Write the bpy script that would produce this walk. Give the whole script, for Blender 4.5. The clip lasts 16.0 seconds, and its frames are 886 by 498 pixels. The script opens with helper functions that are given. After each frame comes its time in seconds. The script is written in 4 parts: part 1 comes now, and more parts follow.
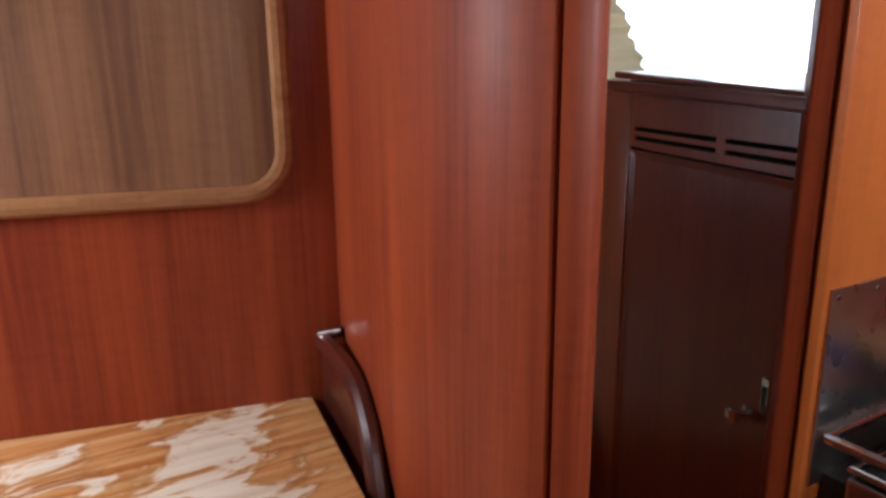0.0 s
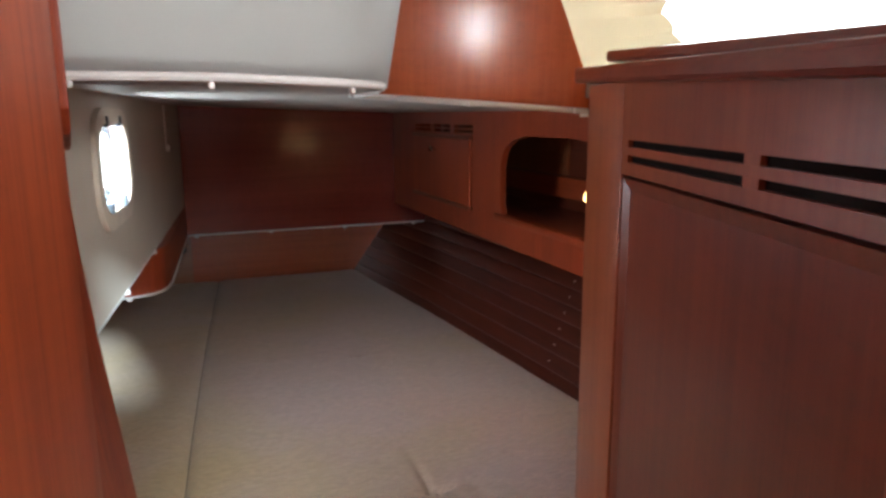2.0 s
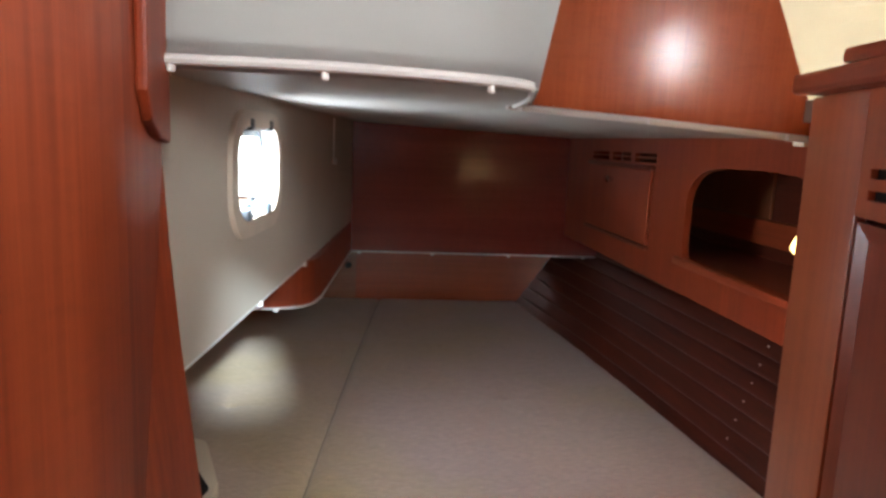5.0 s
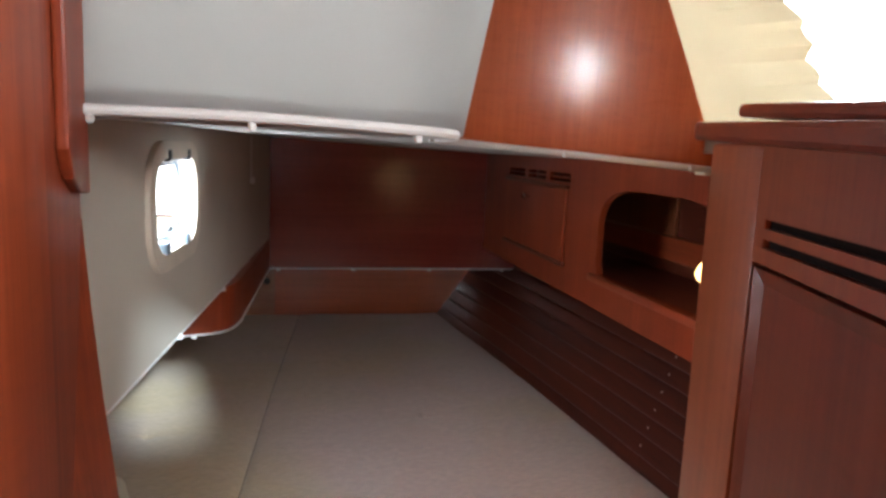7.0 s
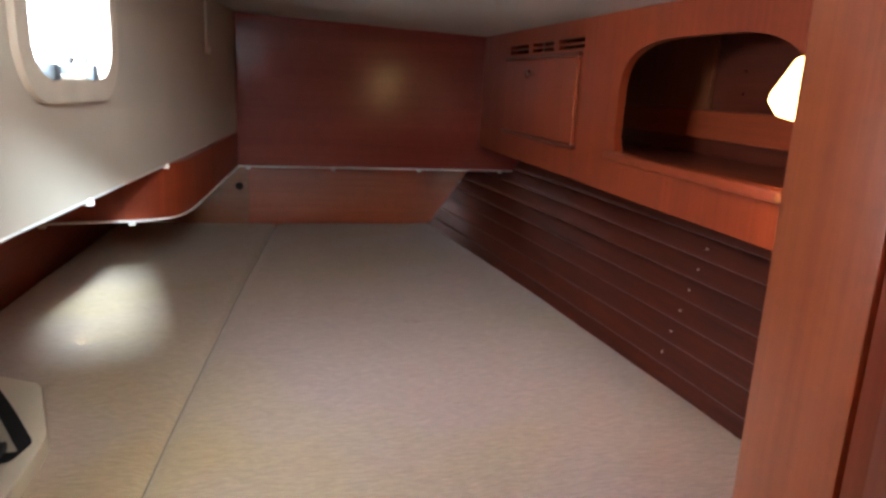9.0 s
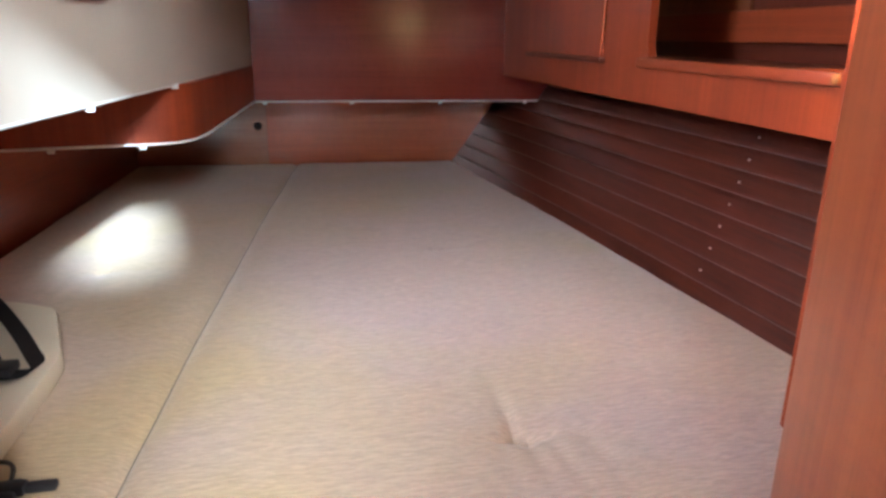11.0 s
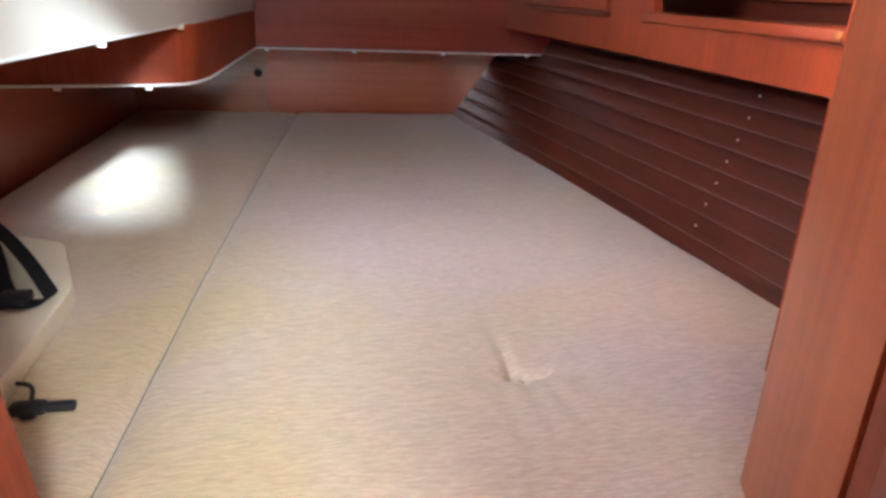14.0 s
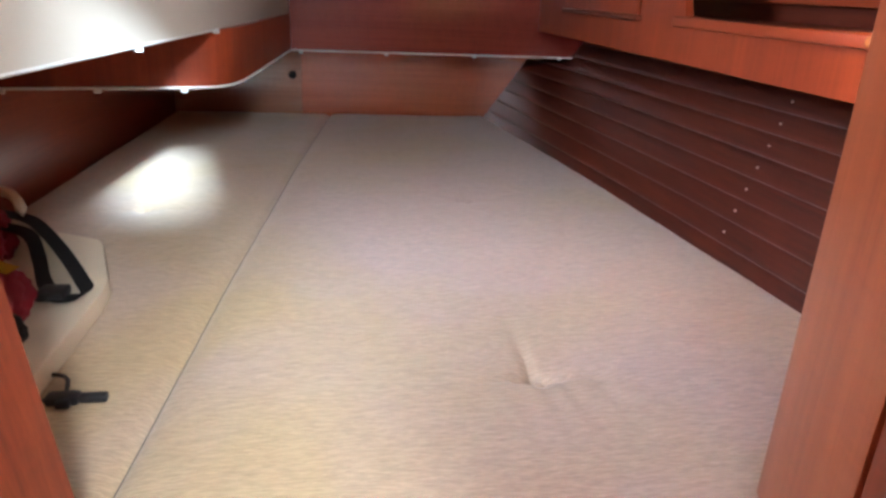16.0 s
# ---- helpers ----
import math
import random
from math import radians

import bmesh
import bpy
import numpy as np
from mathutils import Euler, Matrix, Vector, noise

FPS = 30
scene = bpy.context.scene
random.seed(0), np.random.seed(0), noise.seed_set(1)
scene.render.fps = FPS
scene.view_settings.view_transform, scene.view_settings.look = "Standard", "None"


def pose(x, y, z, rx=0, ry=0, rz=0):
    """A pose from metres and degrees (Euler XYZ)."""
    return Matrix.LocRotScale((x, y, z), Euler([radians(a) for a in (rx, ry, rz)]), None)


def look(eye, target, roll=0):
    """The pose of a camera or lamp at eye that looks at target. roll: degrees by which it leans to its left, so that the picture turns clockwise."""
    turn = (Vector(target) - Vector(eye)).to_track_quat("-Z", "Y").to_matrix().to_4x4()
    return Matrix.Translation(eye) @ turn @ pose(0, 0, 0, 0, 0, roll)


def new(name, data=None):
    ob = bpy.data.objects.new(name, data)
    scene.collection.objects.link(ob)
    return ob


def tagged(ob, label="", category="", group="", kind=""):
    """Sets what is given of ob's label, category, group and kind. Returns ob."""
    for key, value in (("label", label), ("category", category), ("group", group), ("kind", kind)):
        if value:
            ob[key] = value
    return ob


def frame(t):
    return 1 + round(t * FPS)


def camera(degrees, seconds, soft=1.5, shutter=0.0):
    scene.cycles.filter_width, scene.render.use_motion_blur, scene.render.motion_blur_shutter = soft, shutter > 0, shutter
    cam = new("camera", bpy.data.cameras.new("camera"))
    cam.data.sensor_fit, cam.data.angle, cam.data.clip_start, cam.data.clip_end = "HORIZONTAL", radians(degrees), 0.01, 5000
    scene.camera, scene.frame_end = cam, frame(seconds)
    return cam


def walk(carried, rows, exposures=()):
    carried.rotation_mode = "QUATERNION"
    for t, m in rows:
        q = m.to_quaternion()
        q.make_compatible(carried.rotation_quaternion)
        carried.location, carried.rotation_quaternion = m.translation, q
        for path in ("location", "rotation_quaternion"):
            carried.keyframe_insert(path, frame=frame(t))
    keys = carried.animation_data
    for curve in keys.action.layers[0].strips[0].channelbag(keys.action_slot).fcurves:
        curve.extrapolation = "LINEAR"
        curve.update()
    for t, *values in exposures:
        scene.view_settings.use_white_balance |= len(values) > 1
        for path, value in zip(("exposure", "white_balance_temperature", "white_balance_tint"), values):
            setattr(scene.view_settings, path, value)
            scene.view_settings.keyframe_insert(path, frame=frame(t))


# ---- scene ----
cam = camera(66.0, 16.0, soft=3.0)
PATH = [
    (0, (-0.054, 0.024, 1.538), (0.899, 1.716, 1.06), -0.7),
    (0.3, (0.087, 0.041, 1.514), (1.122, 1.694, 1.07), -0.6),
    (0.5, (0.165, 0.073, 1.509), (1.249, 1.692, 1.056), -0.5),
    (1, (0.303, 0.196, 1.493), (1.357, 1.843, 1.074), -0.6),
    (1.5, (0.421, 0.316, 1.478), (1.343, 2.044, 1.075), -0.3),
    (2, (0.542, 0.407, 1.467), (1.241, 2.241, 1.08), -0.3),
    (2.5, (0.601, 0.462, 1.462), (1.038, 2.375, 1.071), 1.3),
    (3, (0.624, 0.537, 1.447), (1.01, 2.461, 1.057), 2.0),
    (3.5, (0.64, 0.569, 1.439), (0.924, 2.508, 1.039), 3.2),
    (4, (0.653, 0.581, 1.437), (0.848, 2.537, 1.067), 2.5),
    (6.5, (0.624, 0.571, 1.475), (0.899, 2.532, 1.193), 3.1),
    (7, (0.626, 0.569, 1.49), (1.063, 2.499, 1.199), 2.5),
    (7.5, (0.63, 0.577, 1.482), (1.118, 2.489, 1.154), 1.7),
    (8, (0.651, 0.68, 1.442), (1.138, 2.566, 0.99), 1.3),
    (8.5, (0.686, 0.789, 1.38), (1.18, 2.668, 0.904), 0.9),
    (9, (0.708, 0.824, 1.302), (1.157, 2.716, 0.832), 2.7),
    (9.5, (0.716, 0.844, 1.27), (1.085, 2.764, 0.85), 1.3),
    (10, (0.721, 0.87, 1.215), (1.098, 2.755, 0.662), 0.6),
    (12.5, (0.726, 0.864, 1.203), (1.085, 2.73, 0.579), 1.2),
    (13, (0.718, 0.867, 1.199), (1.096, 2.716, 0.537), 2.2),
    (13.5, (0.713, 0.854, 1.192), (1.084, 2.692, 0.497), 2.6),
    (14, (0.705, 0.838, 1.195), (1.089, 2.668, 0.487), 2.6),
    (14.5, (0.709, 0.83, 1.202), (1.083, 2.657, 0.477), 2.5),
    (15, (0.714, 0.828, 1.204), (1.053, 2.665, 0.488), 2.1),
    (15.5, (0.716, 0.824, 1.205), (1.023, 2.668, 0.494), 2.1),
    (16, (0.717, 0.825, 1.203), (1.008, 2.672, 0.493), 2.5),
]
EXPOSURES = [(0, -0.4, 5700, 8), (0.5, -0.05, 6050, 8), (1, 0.4, 6200, 8), (2, 0.8, 6100, 8), (3, 0.8, 6150, 8), (4, 0.95, 6200, 9), (7, 0.85, 6000, 8), (8, 1.0, 6200, 8), (9, 1.5, 6150, 8), (10, 1.9, 5900, 8), (12.5, 2.15, 5700, 8), (16, 2.15, 5700, 8)]
walk(cam, [(t, look(eye, target, roll)) for t, eye, target, roll in PATH], EXPOSURES)

# ---- light ----
SUN_WAY = Vector((-0.40, 1.55, -0.66)).normalized()
world = bpy.data.worlds.new("sky")
scene.world = world
world.use_nodes = True
sky = world.node_tree.nodes.new("ShaderNodeTexSky")
sky.sky_type, sky.sun_disc = "NISHITA", False
sky.sun_elevation, sky.sun_rotation = math.asin(-SUN_WAY.z), math.atan2(-SUN_WAY.x, -SUN_WAY.y)
back = world.node_tree.nodes["Background"]
world.node_tree.links.new(sky.outputs[0], back.inputs[0])
back.inputs[1].default_value = 0.12
sun = new("sun", bpy.data.lights.new("sun", "SUN"))
sun.data.energy, sun.data.angle, sun.data.color = 5.0, radians(2.4), (0.80, 0.92, 1.0)
sun.matrix_world = look((0, 0, 0), SUN_WAY)


def area(name, eye, target, w, h, watts, color):
    ob = new(name, bpy.data.lights.new(name, "AREA"))
    ob.data.shape, ob.data.size, ob.data.size_y = "RECTANGLE", w, h
    ob.data.energy, ob.data.color = watts, color
    ob.matrix_world = look(eye, target)
    return ob


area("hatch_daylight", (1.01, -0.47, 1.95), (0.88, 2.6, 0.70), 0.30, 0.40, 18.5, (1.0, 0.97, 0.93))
# Added fill from overhead, to brighten the near end of the berth.
area("skylight_daylight", (0.30, -0.82, 1.972), (0.62, 0.6, 0.9), 0.42, 0.42, 12, (1.0, 0.97, 0.93))
# Added fill from port, placed to light the nook and partition.
area("saloon_window_daylight", (-0.92, 1.08, 1.70), (0.3, 0.85, 1.15), 0.45, 0.34, 17, (1.0, 0.97, 0.94))
area("galley_window_daylight", (2.28, -0.94, 1.82), (0.9, 0.6, 1.3), 0.10, 0.22, 2.4, (1.0, 0.97, 0.93))
area("side_window_daylight", (2.20, 1.70, 1.74), (1.85, 0.4, 1.45), 0.30, 0.3, 3.6, (1.0, 0.97, 0.92))
area("portlight_daylight", (0.385, 1.93, 1.37), (1.2, 2.12, 1.0), 0.24, 0.13, 2.1, (0.92, 0.97, 1.0))


# ---- helpers ----
def link_mesh(name, bm, mats, smooth=False):
    bmesh.ops.recalc_face_normals(bm, faces=bm.faces)
    me = bpy.data.meshes.new(name)
    bm.to_mesh(me)
    bm.free()
    for m in mats if isinstance(mats, (list, tuple)) else [mats]:
        me.materials.append(m)
    if smooth:
        me.shade_smooth()
        try:
            me.set_sharp_from_angle(angle=radians(35))
        except AttributeError:
            pass
    return new(name, me)


def part(name, bm, material, parent=None, label="", smooth=False, category=""):
    ob = link_mesh(name, bm, material, smooth)
    if parent is not None:
        ob.parent = parent
    return tagged(ob, label=label, category=category)


def thing(name, label, category, group="", at=(0, 0, 0)):
    ob = new(name)
    ob.empty_display_size = 0.05
    return tagged(ob, label=label, category=category, group=group)


def structure(name, bm, material, label, category, smooth=False):
    return tagged(link_mesh(name, bm, material, smooth), label=label, category=category, kind="structure")


def soften(bm, width, segments=2):
    if width:
        edges = [e for e in bm.edges if len(e.link_faces) == 2 and e.calc_face_angle(0) > 0.6]
        bmesh.ops.bevel(bm, geom=edges, offset=width, segments=segments, profile=0.6, affect="EDGES", clamp_overlap=True)
    return bm


def box(x0, y0, z0, x1, y1, z1, r=0.0, bm=None):
    bm = bm or bmesh.new()
    own = bmesh.new()
    bmesh.ops.create_cube(own, size=1)
    for v in own.verts:
        v.co = Vector((x0 + (v.co.x + 0.5) * (x1 - x0), y0 + (v.co.y + 0.5) * (y1 - y0), z0 + (v.co.z + 0.5) * (z1 - z0)))
    soften(own, r)
    return merge(bm, own)


def merge(bm, own, m=None):
    if m is not None:
        bmesh.ops.transform(own, matrix=m, verts=own.verts)
    table = [bm.verts.new(v.co) for v in own.verts]
    own.verts.index_update()
    for f in own.faces:
        try:
            bm.faces.new([table[v.index] for v in f.verts])
        except ValueError:
            pass
    own.free()
    return bm


def prism(points, way, r=0.0, segments=2):
    """A polygon pushed along a vector."""
    bm = bmesh.new()
    n = len(points)
    a = [bm.verts.new(p) for p in points]
    b = [bm.verts.new(Vector(p) + Vector(way)) for p in points]
    bm.faces.new(a)
    bm.faces.new(b[::-1])
    for i in range(n):
        bm.faces.new((a[i], a[(i + 1) % n], b[(i + 1) % n], b[i]))
    bmesh.ops.recalc_face_normals(bm, faces=bm.faces)
    return soften(bm, r, segments)


def upright(plan, z0, z1, r=0.0):
    return prism([(x, y, z0) for x, y in plan], (0, 0, z1 - z0), r)


def tube(points, radius, sides=8, closed=False, flat=1.0):
    """A round bar along points; flat squeezes it in height."""
    bm = bmesh.new()
    pts = [Vector(p) for p in points]
    n = len(pts)
    rings = []
    for i, p in enumerate(pts):
        a = pts[i - 1] if (i or closed) else p
        b = pts[(i + 1) % n] if (i < n - 1 or closed) else p
        d = (b - a).normalized()
        if i == 0:
            side = d.cross(Vector((0, 0, 1)))
            side = side if side.length > 1e-4 else d.cross(Vector((0, 1, 0)))
        side = side - d * side.dot(d)
        side.normalize()
        up = side.cross(d)
        rad = radius[i] if isinstance(radius, (list, tuple)) else radius
        rings.append([bm.verts.new(p + side * (rad * math.cos(2 * math.pi * k / sides)) + up * (flat * rad * math.sin(2 * math.pi * k / sides))) for k in range(sides)])
    for i in range(n if closed else n - 1):
        for k in range(sides):
            j = (i + 1) % n
            bm.faces.new((rings[i][k], rings[i][(k + 1) % sides], rings[j][(k + 1) % sides], rings[j][k]))
    if not closed:
        bm.faces.new(rings[0])
        bm.faces.new(rings[-1][::-1])
    return bm


def lathe(profile, m, sides=24):
    """Profile (radius, height) turned about z and then placed by m."""
    bm = bmesh.new()
    rings = [[bm.verts.new((max(r, 1e-4) * math.cos(2 * math.pi * k / sides), max(r, 1e-4) * math.sin(2 * math.pi * k / sides), h)) for k in range(sides)] for r, h in profile]
    for a, b in zip(rings, rings[1:]):
        for k in range(sides):
            bm.faces.new((a[k], a[(k + 1) % sides], b[(k + 1) % sides], b[k]))
    bm.faces.new(rings[0][::-1])
    bm.faces.new(rings[-1])
    bmesh.ops.transform(bm, matrix=m, verts=bm.verts)
    return bm


def smooth_line(points, steps=6):
    """Catmull-Rom through points."""
    p = [Vector(q) for q in points]
    p = [2 * p[0] - p[1]] + p + [2 * p[-1] - p[-2]]
    out = []
    for i in range(1, len(p) - 2):
        for k in range(steps):
            t = k / steps
            a, b, c, d = p[i - 1 : i + 3]
            out.append(0.5 * ((2 * b) + (c - a) * t + (2 * a - 5 * b + 4 * c - d) * t * t + (3 * b - 3 * c + d - a) * t ** 3))
    return out + [p[-2]]


def rounded_rect(u0, v0, u1, v1, r, steps=6):
    out = []
    for cu, cv, a0 in ((u1 - r, v1 - r, 0), (u0 + r, v1 - r, 90), (u0 + r, v0 + r, 180), (u1 - r, v0 + r, 270)):
        for k in range(steps + 1):
            a = radians(a0 + 90 * k / steps)
            out.append((cu + r * math.cos(a), cv + r * math.sin(a)))
    return out


def holed_plate(u0, v0, u1, v1, hole, place, way):
    """A plate u0..u1 by v0..v1 with one hole (points about its middle, in order), mapped by place(u, v), as thick as way."""
    cu, cv = sum(p[0] for p in hole) / len(hole), sum(p[1] for p in hole) / len(hole)
    hole = sorted(hole, key=lambda p: math.atan2(p[1] - cv, p[0] - cu))
    corners = []
    for c in ((u0, v0), (u1, v0), (u1, v1), (u0, v1)):
        d = Vector((c[0] - cu, c[1] - cv))
        for p, q in zip(hole, hole[1:] + hole[:1]):
            p, e = Vector((p[0] - cu, p[1] - cv)), Vector((q[0] - p[0], q[1] - p[1]))
            w = d.x * e.y - d.y * e.x
            if abs(w) < 1e-12:
                continue
            k, m = (p.x * e.y - p.y * e.x) / w, (p.x * d.y - p.y * d.x) / w
            if k > 0 and 0 <= m < 1:
                corners.append((cu + k * d.x, cv + k * d.y, c))
                break
    line = [(u, v, None) for u, v in hole] + corners
    line.sort(key=lambda p: math.atan2(p[1] - cv, p[0] - cu))
    hole, outer = [(u, v) for u, v, c in line], []
    for u, v, c in line:
        du, dv = u - cu, v - cv
        k = min(((u1 if du > 0 else u0) - cu) / du if abs(du) > 1e-9 else 1e9, ((v1 if dv > 0 else v0) - cv) / dv if abs(dv) > 1e-9 else 1e9)
        outer.append(c or (cu + k * du, cv + k * dv))
    bm = bmesh.new()
    way = Vector(way)
    rows = [[bm.verts.new(Vector(place(*p)) + w) for p in line] for line, w in ((outer, Vector()), (hole, Vector()), (hole, way), (outer, way))]
    n = len(hole)
    for a, b in zip(rows, rows[1:] + rows[:1]):
        for i in range(n):
            bm.faces.new((a[i], a[(i + 1) % n], b[(i + 1) % n], b[i]))
    return bm


# ---- materials ----
def material(name):
    m = bpy.data.materials.new(name)
    m.use_nodes = True
    t = m.node_tree
    return m, t, t.nodes["Principled BSDF"]


def node(t, kind, links=(), **values):
    n = t.nodes.new(kind)
    for key, value in values.items():
        n.inputs[key].default_value = value
    for out, key in links:
        t.links.new(out, n.inputs[key])
    return n


def ramp(t, fac, *stops):
    n = t.nodes.new("ShaderNodeValToRGB")
    while len(n.color_ramp.elements) < len(stops):
        n.color_ramp.elements.new(0.5)
    for e, (p, c) in zip(n.color_ramp.elements, stops):
        e.position, e.color = p, (*c, 1) if len(c) == 3 else (c[0],) * 3 + (1,)
    t.links.new(fac, n.inputs[0])
    return n


def wood(name, light, dark, grain="z", rough=0.3, coat=0.2, fine=1.0, gleam=0.5, spread=0.19):
    """Varnished timber with stretched grain along one axis."""
    m, t, p = material(name)
    where = t.nodes.new("ShaderNodeTexCoord").outputs["Object"]
    info = t.nodes.new("ShaderNodeObjectInfo").outputs["Random"]
    shift = node(t, "ShaderNodeVectorMath", [(where, 0)])
    shift.operation = "ADD"
    many = node(t, "ShaderNodeVectorMath", [(info, 0)])
    many.operation = "SCALE"
    many.inputs["Scale"].default_value = 7.0
    t.links.new(many.outputs[0], shift.inputs[1])
    def stretched(across, along):
        n = node(t, "ShaderNodeMapping", [(shift.outputs[0], "Vector")])
        n.inputs["Scale"].default_value = [along if a == grain else across for a in "xyz"]
        return n.outputs[0]
    broad = node(t, "ShaderNodeTexNoise", [(stretched(7, 0.35), "Vector")], Scale=1.0, Detail=3.0, Distortion=0.9)
    mid = node(t, "ShaderNodeTexNoise", [(stretched(75 * fine, 2.2), "Vector")], Scale=1.0, Detail=5.0, Roughness=0.62, Distortion=0.15)
    ripple = node(t, "ShaderNodeTexNoise", [(stretched(22, 75), "Vector")], Scale=1.0, Detail=3.0, Distortion=0.4)
    pores = node(t, "ShaderNodeTexNoise", [(stretched(300 * fine, 9), "Vector")], Scale=1.0, Detail=2.0)
    add = node(t, "ShaderNodeMath", [(broad.outputs[0], 0), (mid.outputs[0], 1)])
    add.operation = "ADD"
    half = node(t, "ShaderNodeMath", [(add.outputs[0], 0)])
    half.operation, half.inputs[1].default_value = "MULTIPLY", 0.5
    col = ramp(t, half.outputs[0], (0.5 - spread, dark), (0.50, [0.5 * (a + b) for a, b in zip(light, dark)]), (0.5 + spread, light))
    flame = node(t, "ShaderNodeMath", [(pores.outputs[0], 0), (ripple.outputs[0], 1)])
    flame.operation = "ADD"
    dots = ramp(t, flame.outputs[0], (0.74, (0.86,)), (0.98, (0.97,)), (1.25, (1.0,)))
    mix = node(t, "ShaderNodeMix", [(col.outputs[0], "A"), (dots.outputs[0], "B")])
    mix.data_type, mix.blend_type = "RGBA", "MULTIPLY"
    t.links.new(col.outputs[0], mix.inputs[6])
    t.links.new(dots.outputs[0], mix.inputs[7])
    mix.inputs[0].default_value = 0.8
    t.links.new(mix.outputs[2], p.inputs["Base Color"])
    wear = node(t, "ShaderNodeTexNoise", [(where, "Vector")], Scale=4.0, Detail=5.0)
    gloss = node(t, "ShaderNodeMapRange", [(wear.outputs[0], "Value")])
    low, high = rough - 0.08, rough + 0.12
    low, high = (max(0.285, low), high) if rough >= 0.25 else (low, min(0.262, high))
    gloss.inputs["To Min"].default_value, gloss.inputs["To Max"].default_value = low, high
    t.links.new(gloss.outputs[0], p.inputs["Roughness"])
    p.inputs["Coat Weight"].default_value, p.inputs["Coat Roughness"].default_value = coat, 0.18
    p.inputs["Specular IOR Level"].default_value = gleam
    bump = node(t, "ShaderNodeBump", [(mid.outputs[0], "Height")], Strength=0.06, Distance=0.002)
    t.links.new(bump.outputs[0], p.inputs["Normal"])
    return m


def plain(name, color, rough=0.5, metal=0.0, vary=0.12, scale=12.0, bump=0.0, bump_scale=300.0, coat=0.0, sheen=0.0):
    """A painted, moulded or metal surface with slight unevenness."""
    m, t, p = material(name)
    where = t.nodes.new("ShaderNodeTexCoord").outputs["Object"]
    n = node(t, "ShaderNodeTexNoise", [(where, "Vector")], Scale=scale, Detail=5.0)
    col = ramp(t, n.outputs[0], (0.3, [c * (1 - vary) for c in color]), (0.7, [min(1, c * (1 + vary * 0.5)) for c in color]))
    t.links.new(col.outputs[0], p.inputs["Base Color"])
    g = node(t, "ShaderNodeMapRange", [(n.outputs[0], "Value")])
    g.inputs["To Min"].default_value, g.inputs["To Max"].default_value = max(0.03, rough - 0.08), min(1, rough + 0.08)
    t.links.new(g.outputs[0], p.inputs["Roughness"])
    p.inputs["Metallic"].default_value = metal
    p.inputs["Coat Weight"].default_value = coat
    p.inputs["Sheen Weight"].default_value = sheen
    if bump:
        f = node(t, "ShaderNodeTexNoise", [(where, "Vector")], Scale=bump_scale, Detail=2.0)
        b = node(t, "ShaderNodeBump", [(f.outputs[0], "Height")], Strength=bump, Distance=0.001)
        t.links.new(b.outputs[0], p.inputs["Normal"])
    return m


def fabric(name):
    """Slubbed beige upholstery with streaks across the berth and a tan-to-pink tint for mixed light."""
    m, t, p = material(name)
    where = t.nodes.new("ShaderNodeTexCoord").outputs["Object"]
    def mapped(sx, sy, sz):
        n = node(t, "ShaderNodeMapping", [(where, "Vector")])
        n.inputs["Scale"].default_value = (sx, sy, sz)
        return n.outputs[0]
    slub = node(t, "ShaderNodeTexNoise", [(mapped(48, 300, 120), "Vector")], Scale=1.0, Detail=5.0, Roughness=0.72)
    # Tan to pink across x paints in the mix of warm and cool light.
    axes = node(t, "ShaderNodeSeparateXYZ", [(where, "Vector")])
    across = node(t, "ShaderNodeMapRange", [(axes.outputs["X"], "Value")])
    across.inputs["From Min"].default_value, across.inputs["From Max"].default_value = 0.45, 1.05
    across.inputs["To Min"].default_value, across.inputs["To Max"].default_value = -0.11, 0.09
    mottle = node(t, "ShaderNodeTexNoise", [(where, "Vector")], Scale=1.7, Detail=4.0, Distortion=0.5)
    light_tint = node(t, "ShaderNodeMath", [(mottle.outputs[0], 0), (across.outputs[0], 1)])
    light_tint.operation = "ADD"
    tint = ramp(t, light_tint.outputs[0], (0.34, (0.60, 0.462, 0.270)), (0.48, (0.60, 0.472, 0.345)), (0.62, (0.605, 0.472, 0.415)))
    line = ramp(t, slub.outputs[0], (0.32, (0.66,)), (0.50, (0.84,)), (0.64, (1.0,)))
    mix = t.nodes.new("ShaderNodeMix")
    mix.data_type, mix.blend_type = "RGBA", "MULTIPLY"
    mix.inputs[0].default_value = 1.0
    t.links.new(tint.outputs[0], mix.inputs[6])
    t.links.new(line.outputs[0], mix.inputs[7])
    t.links.new(mix.outputs[2], p.inputs["Base Color"])
    p.inputs["Roughness"].default_value = 0.62
    p.inputs["Sheen Weight"].default_value = 0.25
    p.inputs["Sheen Roughness"].default_value = 0.4
    weave = node(t, "ShaderNodeTexNoise", [(mapped(260, 700, 400), "Vector")], Scale=1.0, Detail=2.0)
    crease = node(t, "ShaderNodeTexNoise", [(mapped(5, 9, 5), "Vector")], Scale=1.0, Detail=4.0, Distortion=1.0)
    b1 = node(t, "ShaderNodeBump", [(weave.outputs[0], "Height")], Strength=0.25, Distance=0.0008)
    b2 = node(t, "ShaderNodeBump", [(crease.outputs[0], "Height"), (b1.outputs[0], "Normal")], Strength=0.35, Distance=0.012)
    t.links.new(b2.outputs[0], p.inputs["Normal"])
    return m


